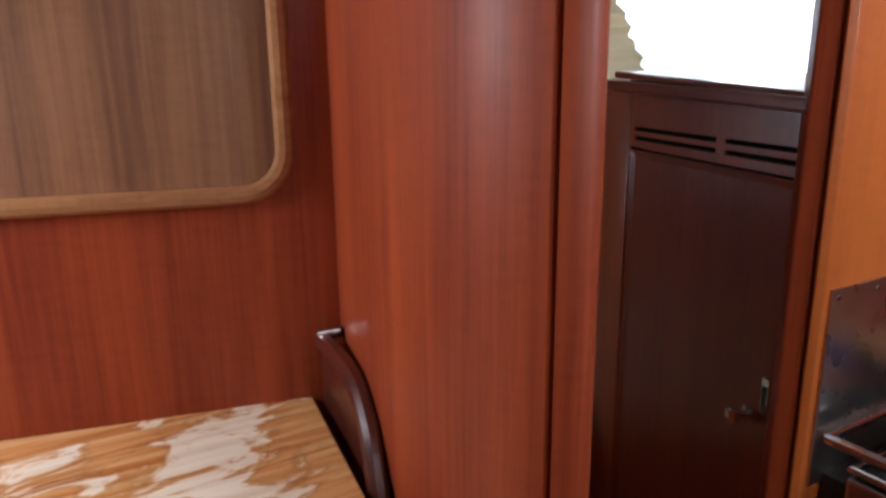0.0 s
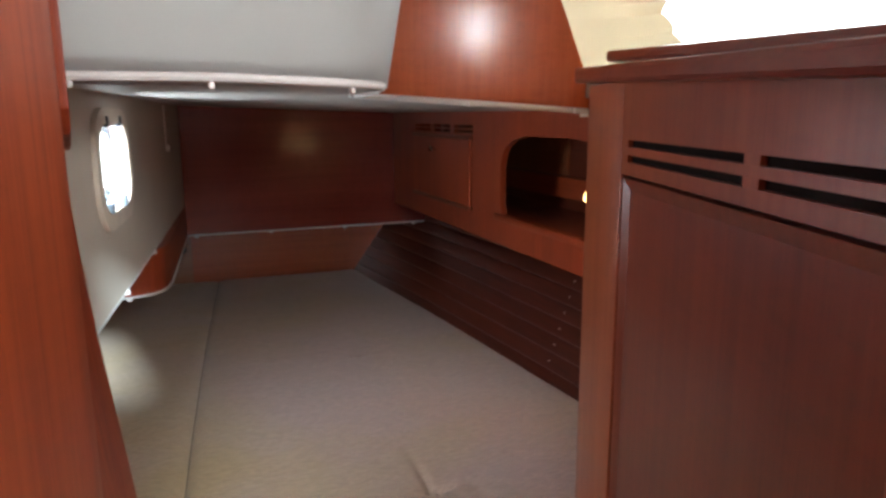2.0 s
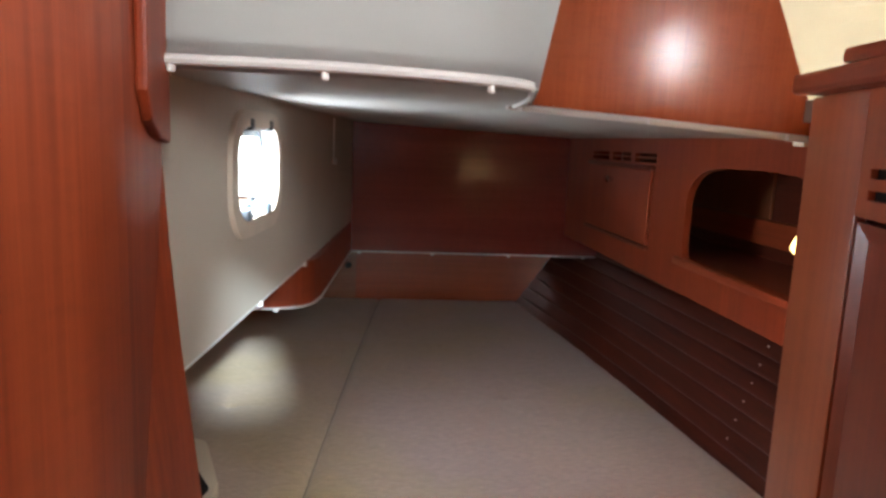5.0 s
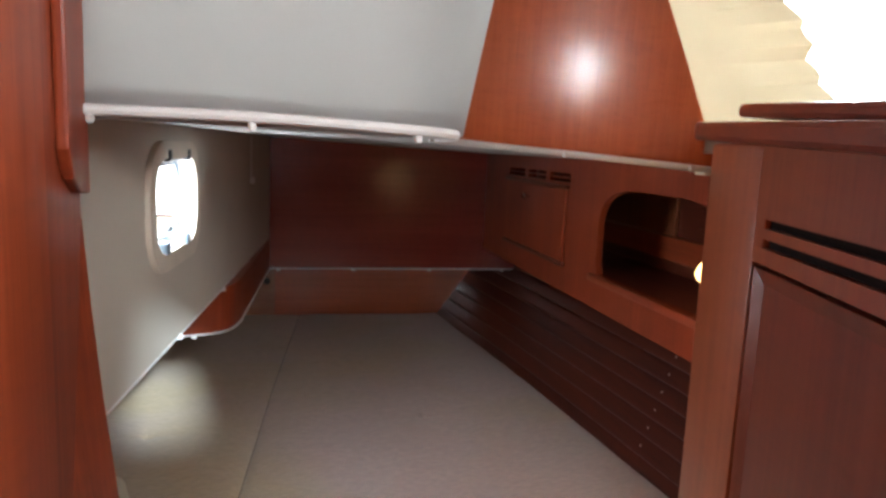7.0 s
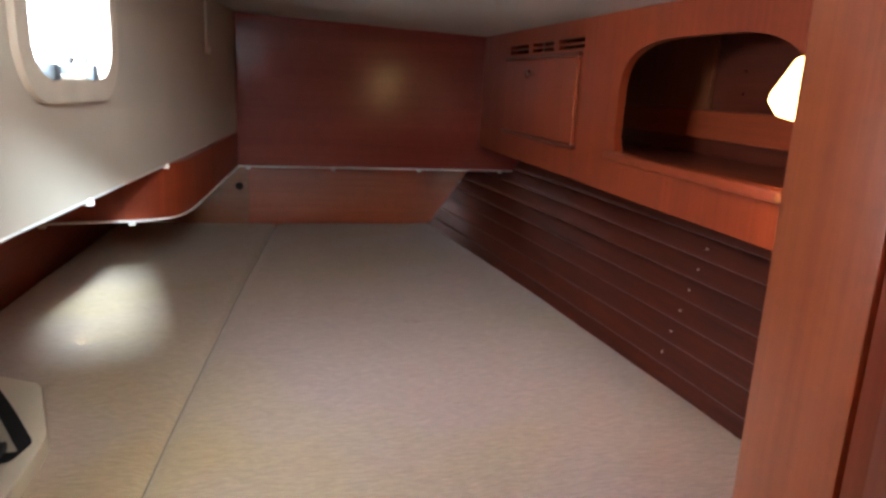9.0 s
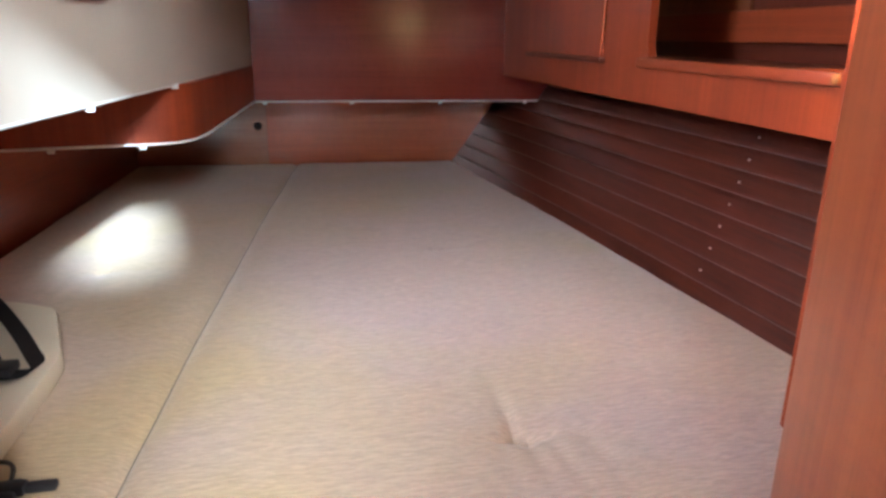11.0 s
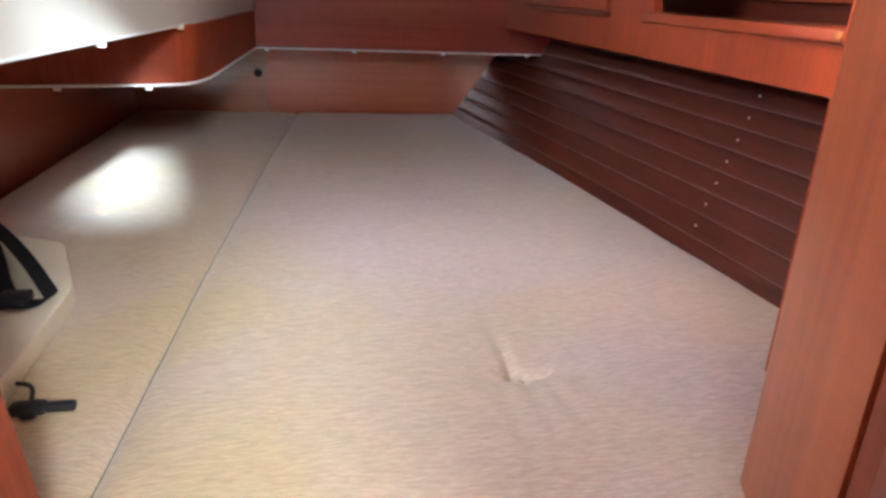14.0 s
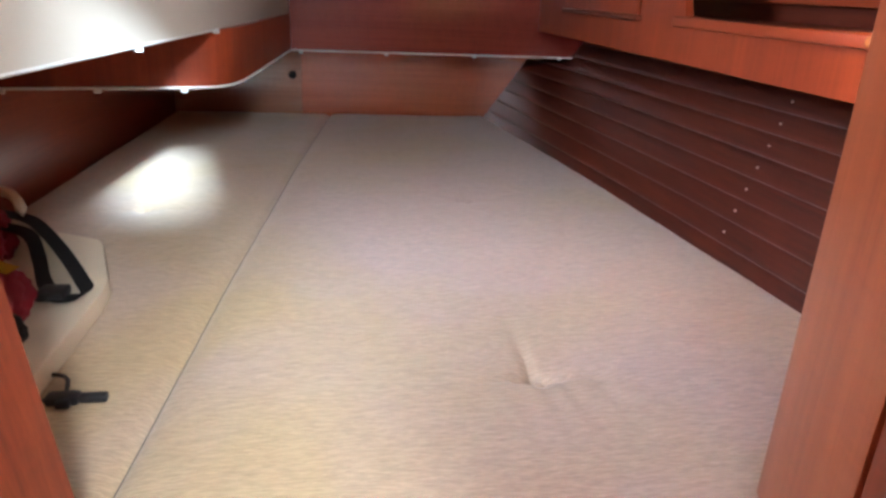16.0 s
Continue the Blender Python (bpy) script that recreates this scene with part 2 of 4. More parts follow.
def worn_top(name):
    """Pale worktop on which old varnish has flaked off in patches."""
    m, t, p = material(name)
    where = t.nodes.new("ShaderNodeTexCoord").outputs["Object"]
    def mapped(sx, sy):
        q = node(t, "ShaderNodeMapping", [(where, "Vector")])
        q.inputs["Scale"].default_value = (sx, sy, 1.0)
        return q.outputs[0]
    n = node(t, "ShaderNodeTexNoise", [(mapped(5.5, 10), "Vector")], Scale=1.0, Detail=9.0, Roughness=0.62, Distortion=0.6)
    g = node(t, "ShaderNodeTexNoise", [(mapped(3, 46), "Vector")], Scale=1.0, Detail=4.0, Distortion=0.6)
    streak = ramp(t, g.outputs[0], (0.35, (0.46, 0.17, 0.05)), (0.5, (0.62, 0.29, 0.10)), (0.68, (0.74, 0.46, 0.22)))
    bare = ramp(t, g.outputs[0], (0.3, (0.70, 0.55, 0.38)), (0.6, (0.84, 0.73, 0.58)))
    flake = ramp(t, n.outputs[0], (0.45, (1.0,)), (0.485, (0.0,)))
    rim = ramp(t, n.outputs[0], (0.47, (1.0,)), (0.49, (0.72,)), (0.55, (1.0,)))
    col = t.nodes.new("ShaderNodeMix")
    col.data_type = "RGBA"
    t.links.new(flake.outputs[0], col.inputs[0])
    t.links.new(streak.outputs[0], col.inputs[6])
    t.links.new(bare.outputs[0], col.inputs[7])
    dark = t.nodes.new("ShaderNodeMix")
    dark.data_type, dark.blend_type = "RGBA", "MULTIPLY"
    dark.inputs[0].default_value = 1.0
    t.links.new(col.outputs[2], dark.inputs[6])
    t.links.new(rim.outputs[0], dark.inputs[7])
    t.links.new(dark.outputs[2], p.inputs["Base Color"])
    r = ramp(t, n.outputs[0], (0.47, (0.55,)), (0.5, (0.25,)))
    t.links.new(r.outputs[0], p.inputs["Roughness"])
    b = node(t, "ShaderNodeBump", [(n.outputs[0], "Height")], Strength=0.2, Distance=0.003)
    t.links.new(b.outputs[0], p.inputs["Normal"])
    return m


def glow(name, color, strength):
    m, t, p = material(name)
    p.inputs["Base Color"].default_value = (*color, 1)
    p.inputs["Emission Color"].default_value = (*color, 1)
    p.inputs["Emission Strength"].default_value = strength
    return m


MAHOGANY = wood("mahogany_upright_grain", (0.36, 0.066, 0.019), (0.19, 0.028, 0.010), rough=0.45, coat=0.03, gleam=0.25, spread=0.15)
CABIN_SIDE = wood("red_cabin_side_mahogany", (0.28, 0.050, 0.017), (0.16, 0.025, 0.010), rough=0.36, coat=0.15, gleam=0.3)
CABINET = wood("satin_cabinet_mahogany", (0.40, 0.100, 0.031), (0.25, 0.050, 0.016), rough=0.32, coat=0.28, gleam=0.45)
MAHOGANY_X = wood("mahogany_grain_across", (0.30, 0.055, 0.018), (0.16, 0.026, 0.010), grain="x")
MAHOGANY_Y = wood("mahogany_grain_lengthwise", (0.30, 0.055, 0.018), (0.16, 0.026, 0.010), grain="y")
BULKHEAD = wood("deep_red_mahogany", (0.22, 0.034, 0.021), (0.15, 0.021, 0.014), grain="x", rough=0.24, coat=0.5)
PLANK = wood("dark_mahogany_planks", (0.135, 0.026, 0.012), (0.04, 0.009, 0.007), grain="y", rough=0.27, coat=0.3, spread=0.17)
# Pale colour for the highlight painted along the lower plank bevels.
EDGE_HIGHLIGHT = plain("pale_plank_edge_highlight", (0.15, 0.105, 0.11), 0.3, vary=0.3, scale=20)
DOOR_WOOD = wood("dark_red_door_veneer", (0.27, 0.052, 0.018), (0.17, 0.028, 0.011), rough=0.33, coat=0.3, gleam=0.4)
FOOT_WOOD = wood("brown_foot_panel", (0.50, 0.135, 0.055), (0.34, 0.08, 0.032), grain="x", rough=0.14, coat=0.8, gleam=0.9)
# The same mahogany with strong warm daylight put into its colour.
LIT_MAHOGANY = wood("daylit_mahogany", (0.47, 0.125, 0.022), (0.32, 0.072, 0.013), rough=0.34)
TEAK_BACK = wood("striped_teak_back", (0.36, 0.165, 0.075), (0.17, 0.07, 0.035), rough=0.42, coat=0.1, spread=0.15)
OAK_TRIM = wood("pale_trim", (0.42, 0.2, 0.085), (0.26, 0.11, 0.045), grain="x", rough=0.22, coat=0.6)
VINYL = plain("cream_vinyl", (0.56, 0.51, 0.425), 0.55, vary=0.07, scale=5, bump=0.12, bump_scale=420)
GELCOAT = plain("white_padded_vinyl", (0.45, 0.44, 0.415), 0.5, vary=0.05, scale=4, bump=0.1, bump_scale=350)
CREAM = plain("cream_lining", (0.72, 0.64, 0.50), 0.7, vary=0.06, scale=6, bump=0.1)
WHITE_PLASTIC = plain("white_plastic", (0.74, 0.73, 0.70), 0.35, vary=0.08)
CHROME = plain("chrome", (0.75, 0.76, 0.78), 0.12, 1.0, vary=0.05)
STEEL = plain("brushed_steel", (0.58, 0.57, 0.55), 0.28, 1.0, vary=0.2, scale=7)
BLACK = plain("black_plastic", (0.018, 0.018, 0.02), 0.4, vary=0.2)
WEBBING = plain("black_webbing", (0.02, 0.02, 0.022), 0.75, vary=0.2, bump=0.4, bump_scale=600)
BLUE = plain("blue_grip", (0.03, 0.07, 0.38), 0.4, vary=0.15)
RED_CLOTH = plain("dark_red_cloth", (0.28, 0.015, 0.035), 0.75, vary=0.25, bump=0.4, bump_scale=200)
YELLOW_CLOTH = plain("yellow_cloth", (0.75, 0.5, 0.03), 0.7, vary=0.15)
FOAM = plain("cream_moulded_foam", (0.74, 0.66, 0.50), 0.55, vary=0.08, scale=9, bump=0.08)
CAST = plain("dark_cast_grate", (0.03, 0.03, 0.033), 0.42, 0.4, vary=0.3)
# Near-black colour painted in for the shade of recesses and holes.
SHADE_BLACK = plain("painted_shade_black", (0.012, 0.008, 0.007), 0.7, vary=0.2)
SHADE_BLACK.node_tree.nodes["Principled BSDF"].inputs["Specular IOR Level"].default_value = 0.05
CLOTH = fabric("slubbed_beige_cloth")
PIPING = plain("grey_piping", (0.10, 0.092, 0.078), 0.7)
WORN = worn_top("flaking_varnish_worktop")
SKY_WHITE = glow("bright_overcast_outside", (1.0, 1.0, 0.98), 3.0)
LAMP_GLOW = glow("lit_lamp_shade", (1.0, 0.66, 0.22), 3.2)
glass, gt, gp = material("clear_pane")
gp.inputs["Base Color"].default_value, gp.inputs["Roughness"].default_value = (0.95, 0.98, 1, 1), 0.02
gp.inputs["Transmission Weight"].default_value, gp.inputs["IOR"].default_value = 1.0, 1.02

# ---- structure: floor, closing walls, overhead ----
structure("floor", box(-1.0, -1.3, -0.06, 2.4, 4.0, 0.0), wood("teak_sole", (0.22, 0.1, 0.045), (0.12, 0.05, 0.025), grain="y"), "dark varnished teak cabin sole", "floor")
structure("wall_forward", box(-1.0, -1.3, 0.0, 2.4, -1.24, 2.02), MAHOGANY, "plain mahogany wall closing the saloon", "wall")
# Unseen wall; its opening is made up for the port fill light.
saloon = bmesh.new()
for y0, z0, y1, z1 in ((-1.24, 0.0, 1.5, 1.50), (-1.24, 1.90, 1.5, 2.0), (-1.24, 1.50, 0.8, 1.90), (1.36, 1.50, 1.5, 1.90)):
    box(-1.0, y0, z0, -0.94, y1, z1, bm=saloon)
structure("wall_port_forward", saloon, MAHOGANY, "unseen mahogany saloon wall with an opening for the added fill light", "wall")
# Three unseen walls and a slab, added to stop daylight leaking in.
structure("wall_hull_starboard", box(1.80, 1.40, 0.0, 1.83, 3.90, 1.54), PLANK, "unseen closing wall keeping daylight out of the lockers", "wall")
structure("wall_hull_aft", box(-0.2, 3.86, 0.0, 1.83, 3.90, 1.54), PLANK, "unseen closing wall keeping daylight out behind the berth foot", "wall")
structure("deck_over_lockers", box(-0.2, 3.40, 1.515, 1.83, 3.90, 1.54), GELCOAT, "unseen slab keeping daylight out of the aft lockers", "ceiling")
structure("wall_hull_port", box(-0.2, 3.392, 1.0, 0.54, 3.41, 1.514), PLANK, "unseen closing wall keeping daylight out behind the cabin side", "wall")
# Unseen opening, turned and sized to shape the sun patch on the cushion.
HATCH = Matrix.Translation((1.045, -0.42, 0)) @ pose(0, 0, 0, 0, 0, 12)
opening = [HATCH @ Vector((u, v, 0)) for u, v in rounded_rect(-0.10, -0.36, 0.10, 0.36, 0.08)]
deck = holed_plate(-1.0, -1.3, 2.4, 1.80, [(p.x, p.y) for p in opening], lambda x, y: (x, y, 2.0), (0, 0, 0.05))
structure("ceiling", deck, GELCOAT, "unseen white overhead lining, its hatch opening cut to shape the sun patch", "ceiling")
# Unseen glowing pane and frame, added to go with the overhead fill.
skylight = tagged(new("added_skylight"), label="unseen glowing skylight added to brighten the berth", category="window", kind="structure")
part("pane", box(0.08, -1.04, 1.988, 0.52, -0.60, 1.996, 0.002), glow("glowing_fill_pane", (1.0, 0.98, 0.95), 1.2), skylight)
for x0, y0, x1, y1 in ((0.05, -1.07, 0.55, -1.04), (0.05, -0.60, 0.55, -0.57), (0.05, -1.04, 0.08, -0.60), (0.52, -1.04, 0.55, -0.60)):
    part("frame", box(x0, y0, 1.975, x1, y1, 2.0, 0.004), WHITE_PLASTIC, skylight)
sidewall = bmesh.new()
for y0, z0, y1, z1 in ((-1.24, 0, 0.62, 1.66), (-1.24, 1.98, 0.62, 2.0), (-1.24, 1.66, -1.14, 1.98), (-0.74, 1.66, 0.62, 1.98)):
    box(2.3, y0, z0, 2.36, y1, z1, bm=sidewall)
structure("wall_starboard_galley", sidewall, MAHOGANY, "mahogany galley wall with a window opening", "wall")

# aft cabin envelope
structure("wall_port_berth", prism([(-0.085, 1.30, 0.3), (0.052, 3.80, 0.3), (0.052, 3.80, 1.15), (-0.085, 1.30, 1.15)], (-0.04, 0, 0)), MAHOGANY_Y, "glossy mahogany panel along the berth under the side deck", "wall")
structure("side_deck_soffit", prism([(-0.14, 1.32, 1.15), (0.338, 1.32, 1.15), (0.522, 3.34, 1.15), (-0.0, 3.9, 1.15)], (0, 0, 0.03)), CREAM, "cream underside of the side deck", "ceiling")


def liner_x(y):
    return 0.365 + 0.091 * (y - 1.4)


def liner(y, z):
    return (liner_x(y), y, z)


PORT = (1.775, 1.285, 2.065, 1.452)
structure("wall_port", holed_plate(1.30, 1.104, 3.36, 1.56, rounded_rect(*PORT, 0.055), liner, (-0.022, 0.002, 0)), VINYL, "cream vinyl cabin side with an opening portlight", "wall", True)

soffit = [(0.36, 1.358, 1.512), (0.78, 1.352, 1.503), (0.82, 1.375, 1.502), (0.86, 1.56, 1.501), (0.893, 1.776, 1.507), (1.43, 1.776, 1.476), (1.46, 3.40, 1.477), (0.5, 3.40, 1.510)]
structure("ceiling_aft", prism(soffit, (0, 0, 0.03)), GELCOAT, "low white cabin overhead under the cockpit", "ceiling")

# aft bulkhead and the boxed-in corner with its rounded edge
AFT = 3.36
structure("bulkhead_aft", box(0.515, AFT, 0.985, 1.75, AFT + 0.02, 1.513), BULKHEAD, "glossy dark mahogany bulkhead across the foot of the berth", "wall")
corner = smooth_line([(0.40, 2.385, 0), (0.445, 2.405, 0), (0.475, 2.45, 0), (0.492, 2.53, 0)], 5)
face = [(-0.12, 2.275)] + [(p.x, p.y) for p in corner] + [(0.545, AFT)]
back_face = [(x - 0.02, y + 0.012) for x, y in face][::-1]
structure("corner_fascia", upright(face + back_face, 0.985, 1.105), CABIN_SIDE, "red mahogany fascia with a rounded corner under the side deck", "wall", True)
structure("locker_underside", upright([(-0.1, 2.32), (0.40, 2.42), (0.47, 2.56), (0.53, 3.39), (1.74, 3.39), (1.74, 3.80), (0.0, 3.80)], 0.995, 1.01), MAHOGANY_X, "underside of the boxed-in lockers", "ceiling")
structure("panel_foot_starboard", box(0.5585, 3.757, 0.60, 1.62, 3.777, 0.995), FOOT_WOOD, "mahogany panel at the foot of the berth", "wall")
foot = structure("panel_foot_port", box(0.03, 3.752, 0.60, 0.558, 3.772, 0.995), wood("polished_mahogany_access_panel", (0.42, 0.19, 0.10), (0.28, 0.11, 0.055), grain="x", rough=0.13, coat=1.0, gleam=1.0), "polished access panel with a finger hole", "wall")
# Raised near-black disc stands in for the shade inside the hole.
part("finger_hole", lathe([(0.016, 0), (0.016, 0.004), (0.012, 0.005)], pose(0.522, 3.752, 0.852, 90, 0, 0), 16), SHADE_BLACK, foot, "near-black disc painting the shade of a finger hole")


def trim_strip(name, points, label, clip_at, r=0.0036):
    ob = tagged(link_mesh(name, tube(points, r, 8, flat=0.8), WHITE_PLASTIC, True), label=label, category="trim", kind="structure")
    for x, y, z in clip_at:
        part("clip", box(x - 0.007, y - 0.005, z - 0.008, x + 0.007, y + 0.003, z + 0.003, 0.002), WHITE_PLASTIC, ob)
    return ob


fascia_line = [(x, y - 0.004, 0.984) for x, y in face]
trim_strip("trim", [Vector(p) for p in fascia_line], "white plastic edge strip under the fascia", [(0.05, 2.31, 0.982), (0.22, 2.345, 0.982), (0.385, 2.38, 0.982)])
trim_strip("trim", [(0.543, AFT - 0.005, 0.984), (1.62, AFT - 0.005, 0.984)], "white plastic edge strip along the bulkhead", [(0.58, AFT - 0.004, 0.982), (0.88, AFT - 0.004, 0.982), (1.20, AFT - 0.004, 0.982), (1.52, AFT - 0.004, 0.982)])
trim_strip("trim", [(liner_x(y) - 0.002, y, 1.104) for y in (1.32, 1.8, 2.3, 2.85)], "white plastic edge strip below the cabin side", [(liner_x(y), y, 1.104) for y in (1.45, 1.95, 2.4, 2.8)])

# starboard: upper wall with locker and arched recess, planked hull side below
WX = 1.435


def starboard(y, z):
    return (WX, y, z)


arch = []
for k in range(41):
    a = math.pi * k / 40
    c, s_ = math.cos(a), math.sin(a)
    arch.append((1.970 + 0.292 * math.copysign(abs(c) ** 0.55, c), 1.29 + 0.118 * abs(s_) ** 0.75))
arch += [(1.678, 1.24), (1.678, 1.20), (1.690, 1.172), (1.80, 1.170), (1.90, 1.170), (2.05, 1.170), (2.15, 1.170), (2.25, 1.172), (2.262, 1.20), (2.262, 1.24)]
structure("wall_starboard_recess", holed_plate(1.50, 1.076, 2.36, 1.50, arch, starboard, (0.018, 0, 0)), CABIN_SIDE, "mahogany cabin side with an arched recess", "wall", True)
structure("wall_starboard_locker", holed_plate(2.36, 1.076, 3.36, 1.50, rounded_rect(2.47, 1.405, 3.05, 1.432, 0.006, 2), starboard, (0.018, 0, 0)), CABIN_SIDE, "mahogany cabin side with a vented locker", "wall")
for y0, y1 in ((2.64, 2.675), (2.845, 2.88)):
    part("vent_bar", box(WX + 0.001, y0, 1.402, WX + 0.016, y1, 1.435), CABIN_SIDE, bpy.data.objects["wall_starboard_locker"])
part("vent_bar", box(WX + 0.002, 2.465, 1.4165, WX + 0.015, 3.055, 1.4215), CABIN_SIDE, bpy.data.objects["wall_starboard_locker"])
recess = bmesh.new()
box(1.70, 1.48, 1.10, 1.715, 3.36, 1.50, bm=recess)
box(1.455, 1.48, 1.150, 1.70, 3.36, 1.166, bm=recess)
structure("recess_lining", recess, PLANK, "dark lining inside the side lockers", "wall")
structure("recess_partition", box(1.456, 2.80, 1.166, 1.70, 2.818, 1.50), PLANK, "partition between recess and locker", "wall")
part("recess_panel", box(1.688, 2.30, 1.272, 1.6985, 2.798, 1.49, 0.002), wood("lighter_recess_panel", (0.24, 0.075, 0.03), (0.15, 0.042, 0.018), rough=0.4), bpy.data.objects["recess_lining"], "lighter veneered back panel")
part("recess_ledge", box(1.672, 1.50, 1.204, 1.6985, 2.798, 1.271, 0.003), MAHOGANY_Y, bpy.data.objects["recess_lining"], "mahogany ledge along the back of the recess")
for z in (1.31, 1.36):
    part("screw", lathe([(0.004, 0), (0.004, 0.0015), (0.002, 0.002)], pose(1.6995, 2.19, z, 0, -90, 0), 10), CHROME, bpy.data.objects["recess_lining"])
fiddle = thing("fiddle_rail", "rounded mahogany fiddle rail along the recess sill", "rail")
part("rail", box(WX - 0.014, 1.672, 1.150, WX + 0.004, 2.285, 1.170, 0.006), MAHOGANY_Y, fiddle, smooth=True)
part("end_plug", lathe([(0.0075, 0), (0.0075, 0.004), (0.004, 0.006)], pose(WX - 0.014, 1.688, 1.160, 0, -90, 0), 12), OAK_TRIM, fiddle, "pale round plug")

locker = thing("locker_door", "mahogany locker door with dark strips for shaded grooves and a small knob", "door")
part("door_panel", box(WX - 0.010, 2.480, 1.165, WX - 0.0005, 3.050, 1.385, 0.004), CABIN_SIDE, locker)
# Dark strips stand in for the shaded grooves above and below the door.
for z0, z1 in ((1.385, 1.397), (1.153, 1.165)):
    part("moulding", box(WX - 0.016, 2.470, z0, WX - 0.0005, 3.060, z1, 0.004), PLANK, locker, "dark strip painting the shade of a groove")
part("knob", lathe([(0.006, 0), (0.006, 0.012), (0.012, 0.016), (0.012, 0.022), (0.006, 0.026)], pose(WX - 0.010, 2.790, 1.342, 0, -90, 0), 14), CHROME, locker, "chrome knob", True)


def edge_x(y):
    """Outer edge of the cushions at their top."""
    return 1.548 - 0.055 * (y - 1.4) - 0.0165 * (y - 1.4) ** 2


def hull(y, h):
    """Hull side at height h above the cushions."""
    return edge_x(y) + 0.014 + h * (0.40 + 0.16 * (y - 1.8))


bm = bmesh.new()
rows = [[bm.verts.new((hull(y, h) + 0.05, y, 0.705 + h)) for h in (-0.2, 0.0, 0.2, 0.5)] for y in (1.4, 1.75, 2.1, 2.45, 2.8, 3.15, 3.5, 3.78)]
for a, b in zip(rows, rows[1:]):
    for k in range(3):
        bm.faces.new((a[k], a[k + 1], b[k + 1], b[k]))
bmesh.ops.solidify(bm, geom=bm.faces, thickness=0.012)
hull_side = structure("hull_side", bm, PLANK, "dark hull side behind mahogany ceiling planks", "wall")
PITCH = 0.0455
for row in range(12):
    h0 = -0.078 + PITCH * row
    bm = bmesh.new()
    rings = []
    for k in range(25):
        y = 1.40 + 2.37 * k / 24
        lo, hi = h0 + 0.0004, h0 + PITCH - 0.0004
        up = Vector((hull(y, hi) - hull(y, lo), 0, hi - lo)).normalized()
        out = Vector((-up.z, 0, up.x))
        ring = []
        for h, d in ((lo, -0.024), (lo, -0.0008), (lo + 0.0013, 0.0003), (lo + 0.010, 0.0010), (lo + 0.021, 0.0013), (lo + 0.033, 0.0009), (hi - 0.003, 0.0), (hi, -0.0014), (hi, -0.024)):
            ring.append(bm.verts.new(Vector((hull(y, h), y, 0.705 + h)) + out * d))
        rings.append(ring)
    for a, b in zip(rings, rings[1:]):
        for k in range(9):
            f = bm.faces.new((a[k], a[(k + 1) % 9], b[(k + 1) % 9], b[k]))
            # The lower bevel carries the painted highlight.
            f.material_index = 1 if k == 1 else 0
    bm.faces.new(rings[0])
    bm.faces.new(rings[-1][::-1])
    plank = part("plank", bm, [PLANK, EDGE_HIGHLIGHT], hull_side, smooth=True)
    hm = h0 + PITCH / 2
    if row > 1:
        y = 2.098 + 0.0067 * (row - 0.5)
        part("screw", lathe([(0.0026, -0.002), (0.0026, 0.0010), (0.0013, 0.0016)], Matrix.Translation((hull(y, hm) - 0.0025, y, 0.705 + hm + 0.001)) @ pose(0, 0, 0, 0, -65, 0), 8), WHITE_PLASTIC, plank)

# overhead fronts
front = [(0.395, 1.345), (0.60, 1.342), (0.76, 1.335), (0.80, 1.345), (0.83, 1.38), (0.865, 1.56), (0.90, 1.745)]
bm = bmesh.new()
rows = []
for z, lean, inset in ((1.505, 0.0, 0.006), (1.515, 0.0, 0.0), (1.75, 0.055, 0.01), (2.0, 0.10, 0.02)):
    rows.append([bm.verts.new((x + lean * max(0.0, (x - 0.45) / 0.45), y + inset, z)) for x, y in front])
for a, b in zip(rows, rows[1:]):
    for i in range(len(front) - 1):
        bm.faces.new((a[i], a[i + 1], b[i + 1], b[i]))
bmesh.ops.solidify(bm, geom=bm.faces, thickness=0.02)
structure("overhead_front_port", bm, GELCOAT, "white padded overhead front above the doorway", "wall", True)
FIGURED = wood("figured_mahogany_panel", (0.66, 0.165, 0.052), (0.44, 0.088, 0.027), rough=0.17, coat=0.4, spread=0.24)
FIGURED.node_tree.nodes["Principled BSDF"].inputs["Coat Roughness"].default_value = 0.14
structure("overhead_front_panel", prism([(0.885, 1.756, 1.503), (1.44, 1.756, 1.470), (1.175, 1.740, 2.02), (1.02, 1.740, 2.02)], (0, 0.018, 0)), FIGURED, "tapered glossy mahogany panel over the berth", "wall")
lip = smooth_line([(0.40, 1.338, 1.514), (0.60, 1.334, 1.514), (0.77, 1.331, 1.508), (0.812, 1.352, 1.506)], 5)
strip_a = tagged(link_mesh("trim", tube(lip, 0.0075, 8, flat=0.8), WHITE_PLASTIC, True), label="white plastic lip moulding along the overhead edge", category="trim", kind="structure")
strip_b = tagged(link_mesh("trim", tube([(0.86, 1.748, 1.505), (1.11, 1.748, 1.491), (1.425, 1.748, 1.471)], 0.006, 8), WHITE_PLASTIC, True), label="white plastic lip below the mahogany panel", category="trim", kind="structure")
part("return_strip", tube(smooth_line([(0.814, 1.354, 1.504), (0.845, 1.50, 1.504), (0.862, 1.64, 1.505), (0.872, 1.744, 1.505)], 4), 0.0045, 8), WHITE_PLASTIC, strip_a, smooth=True)
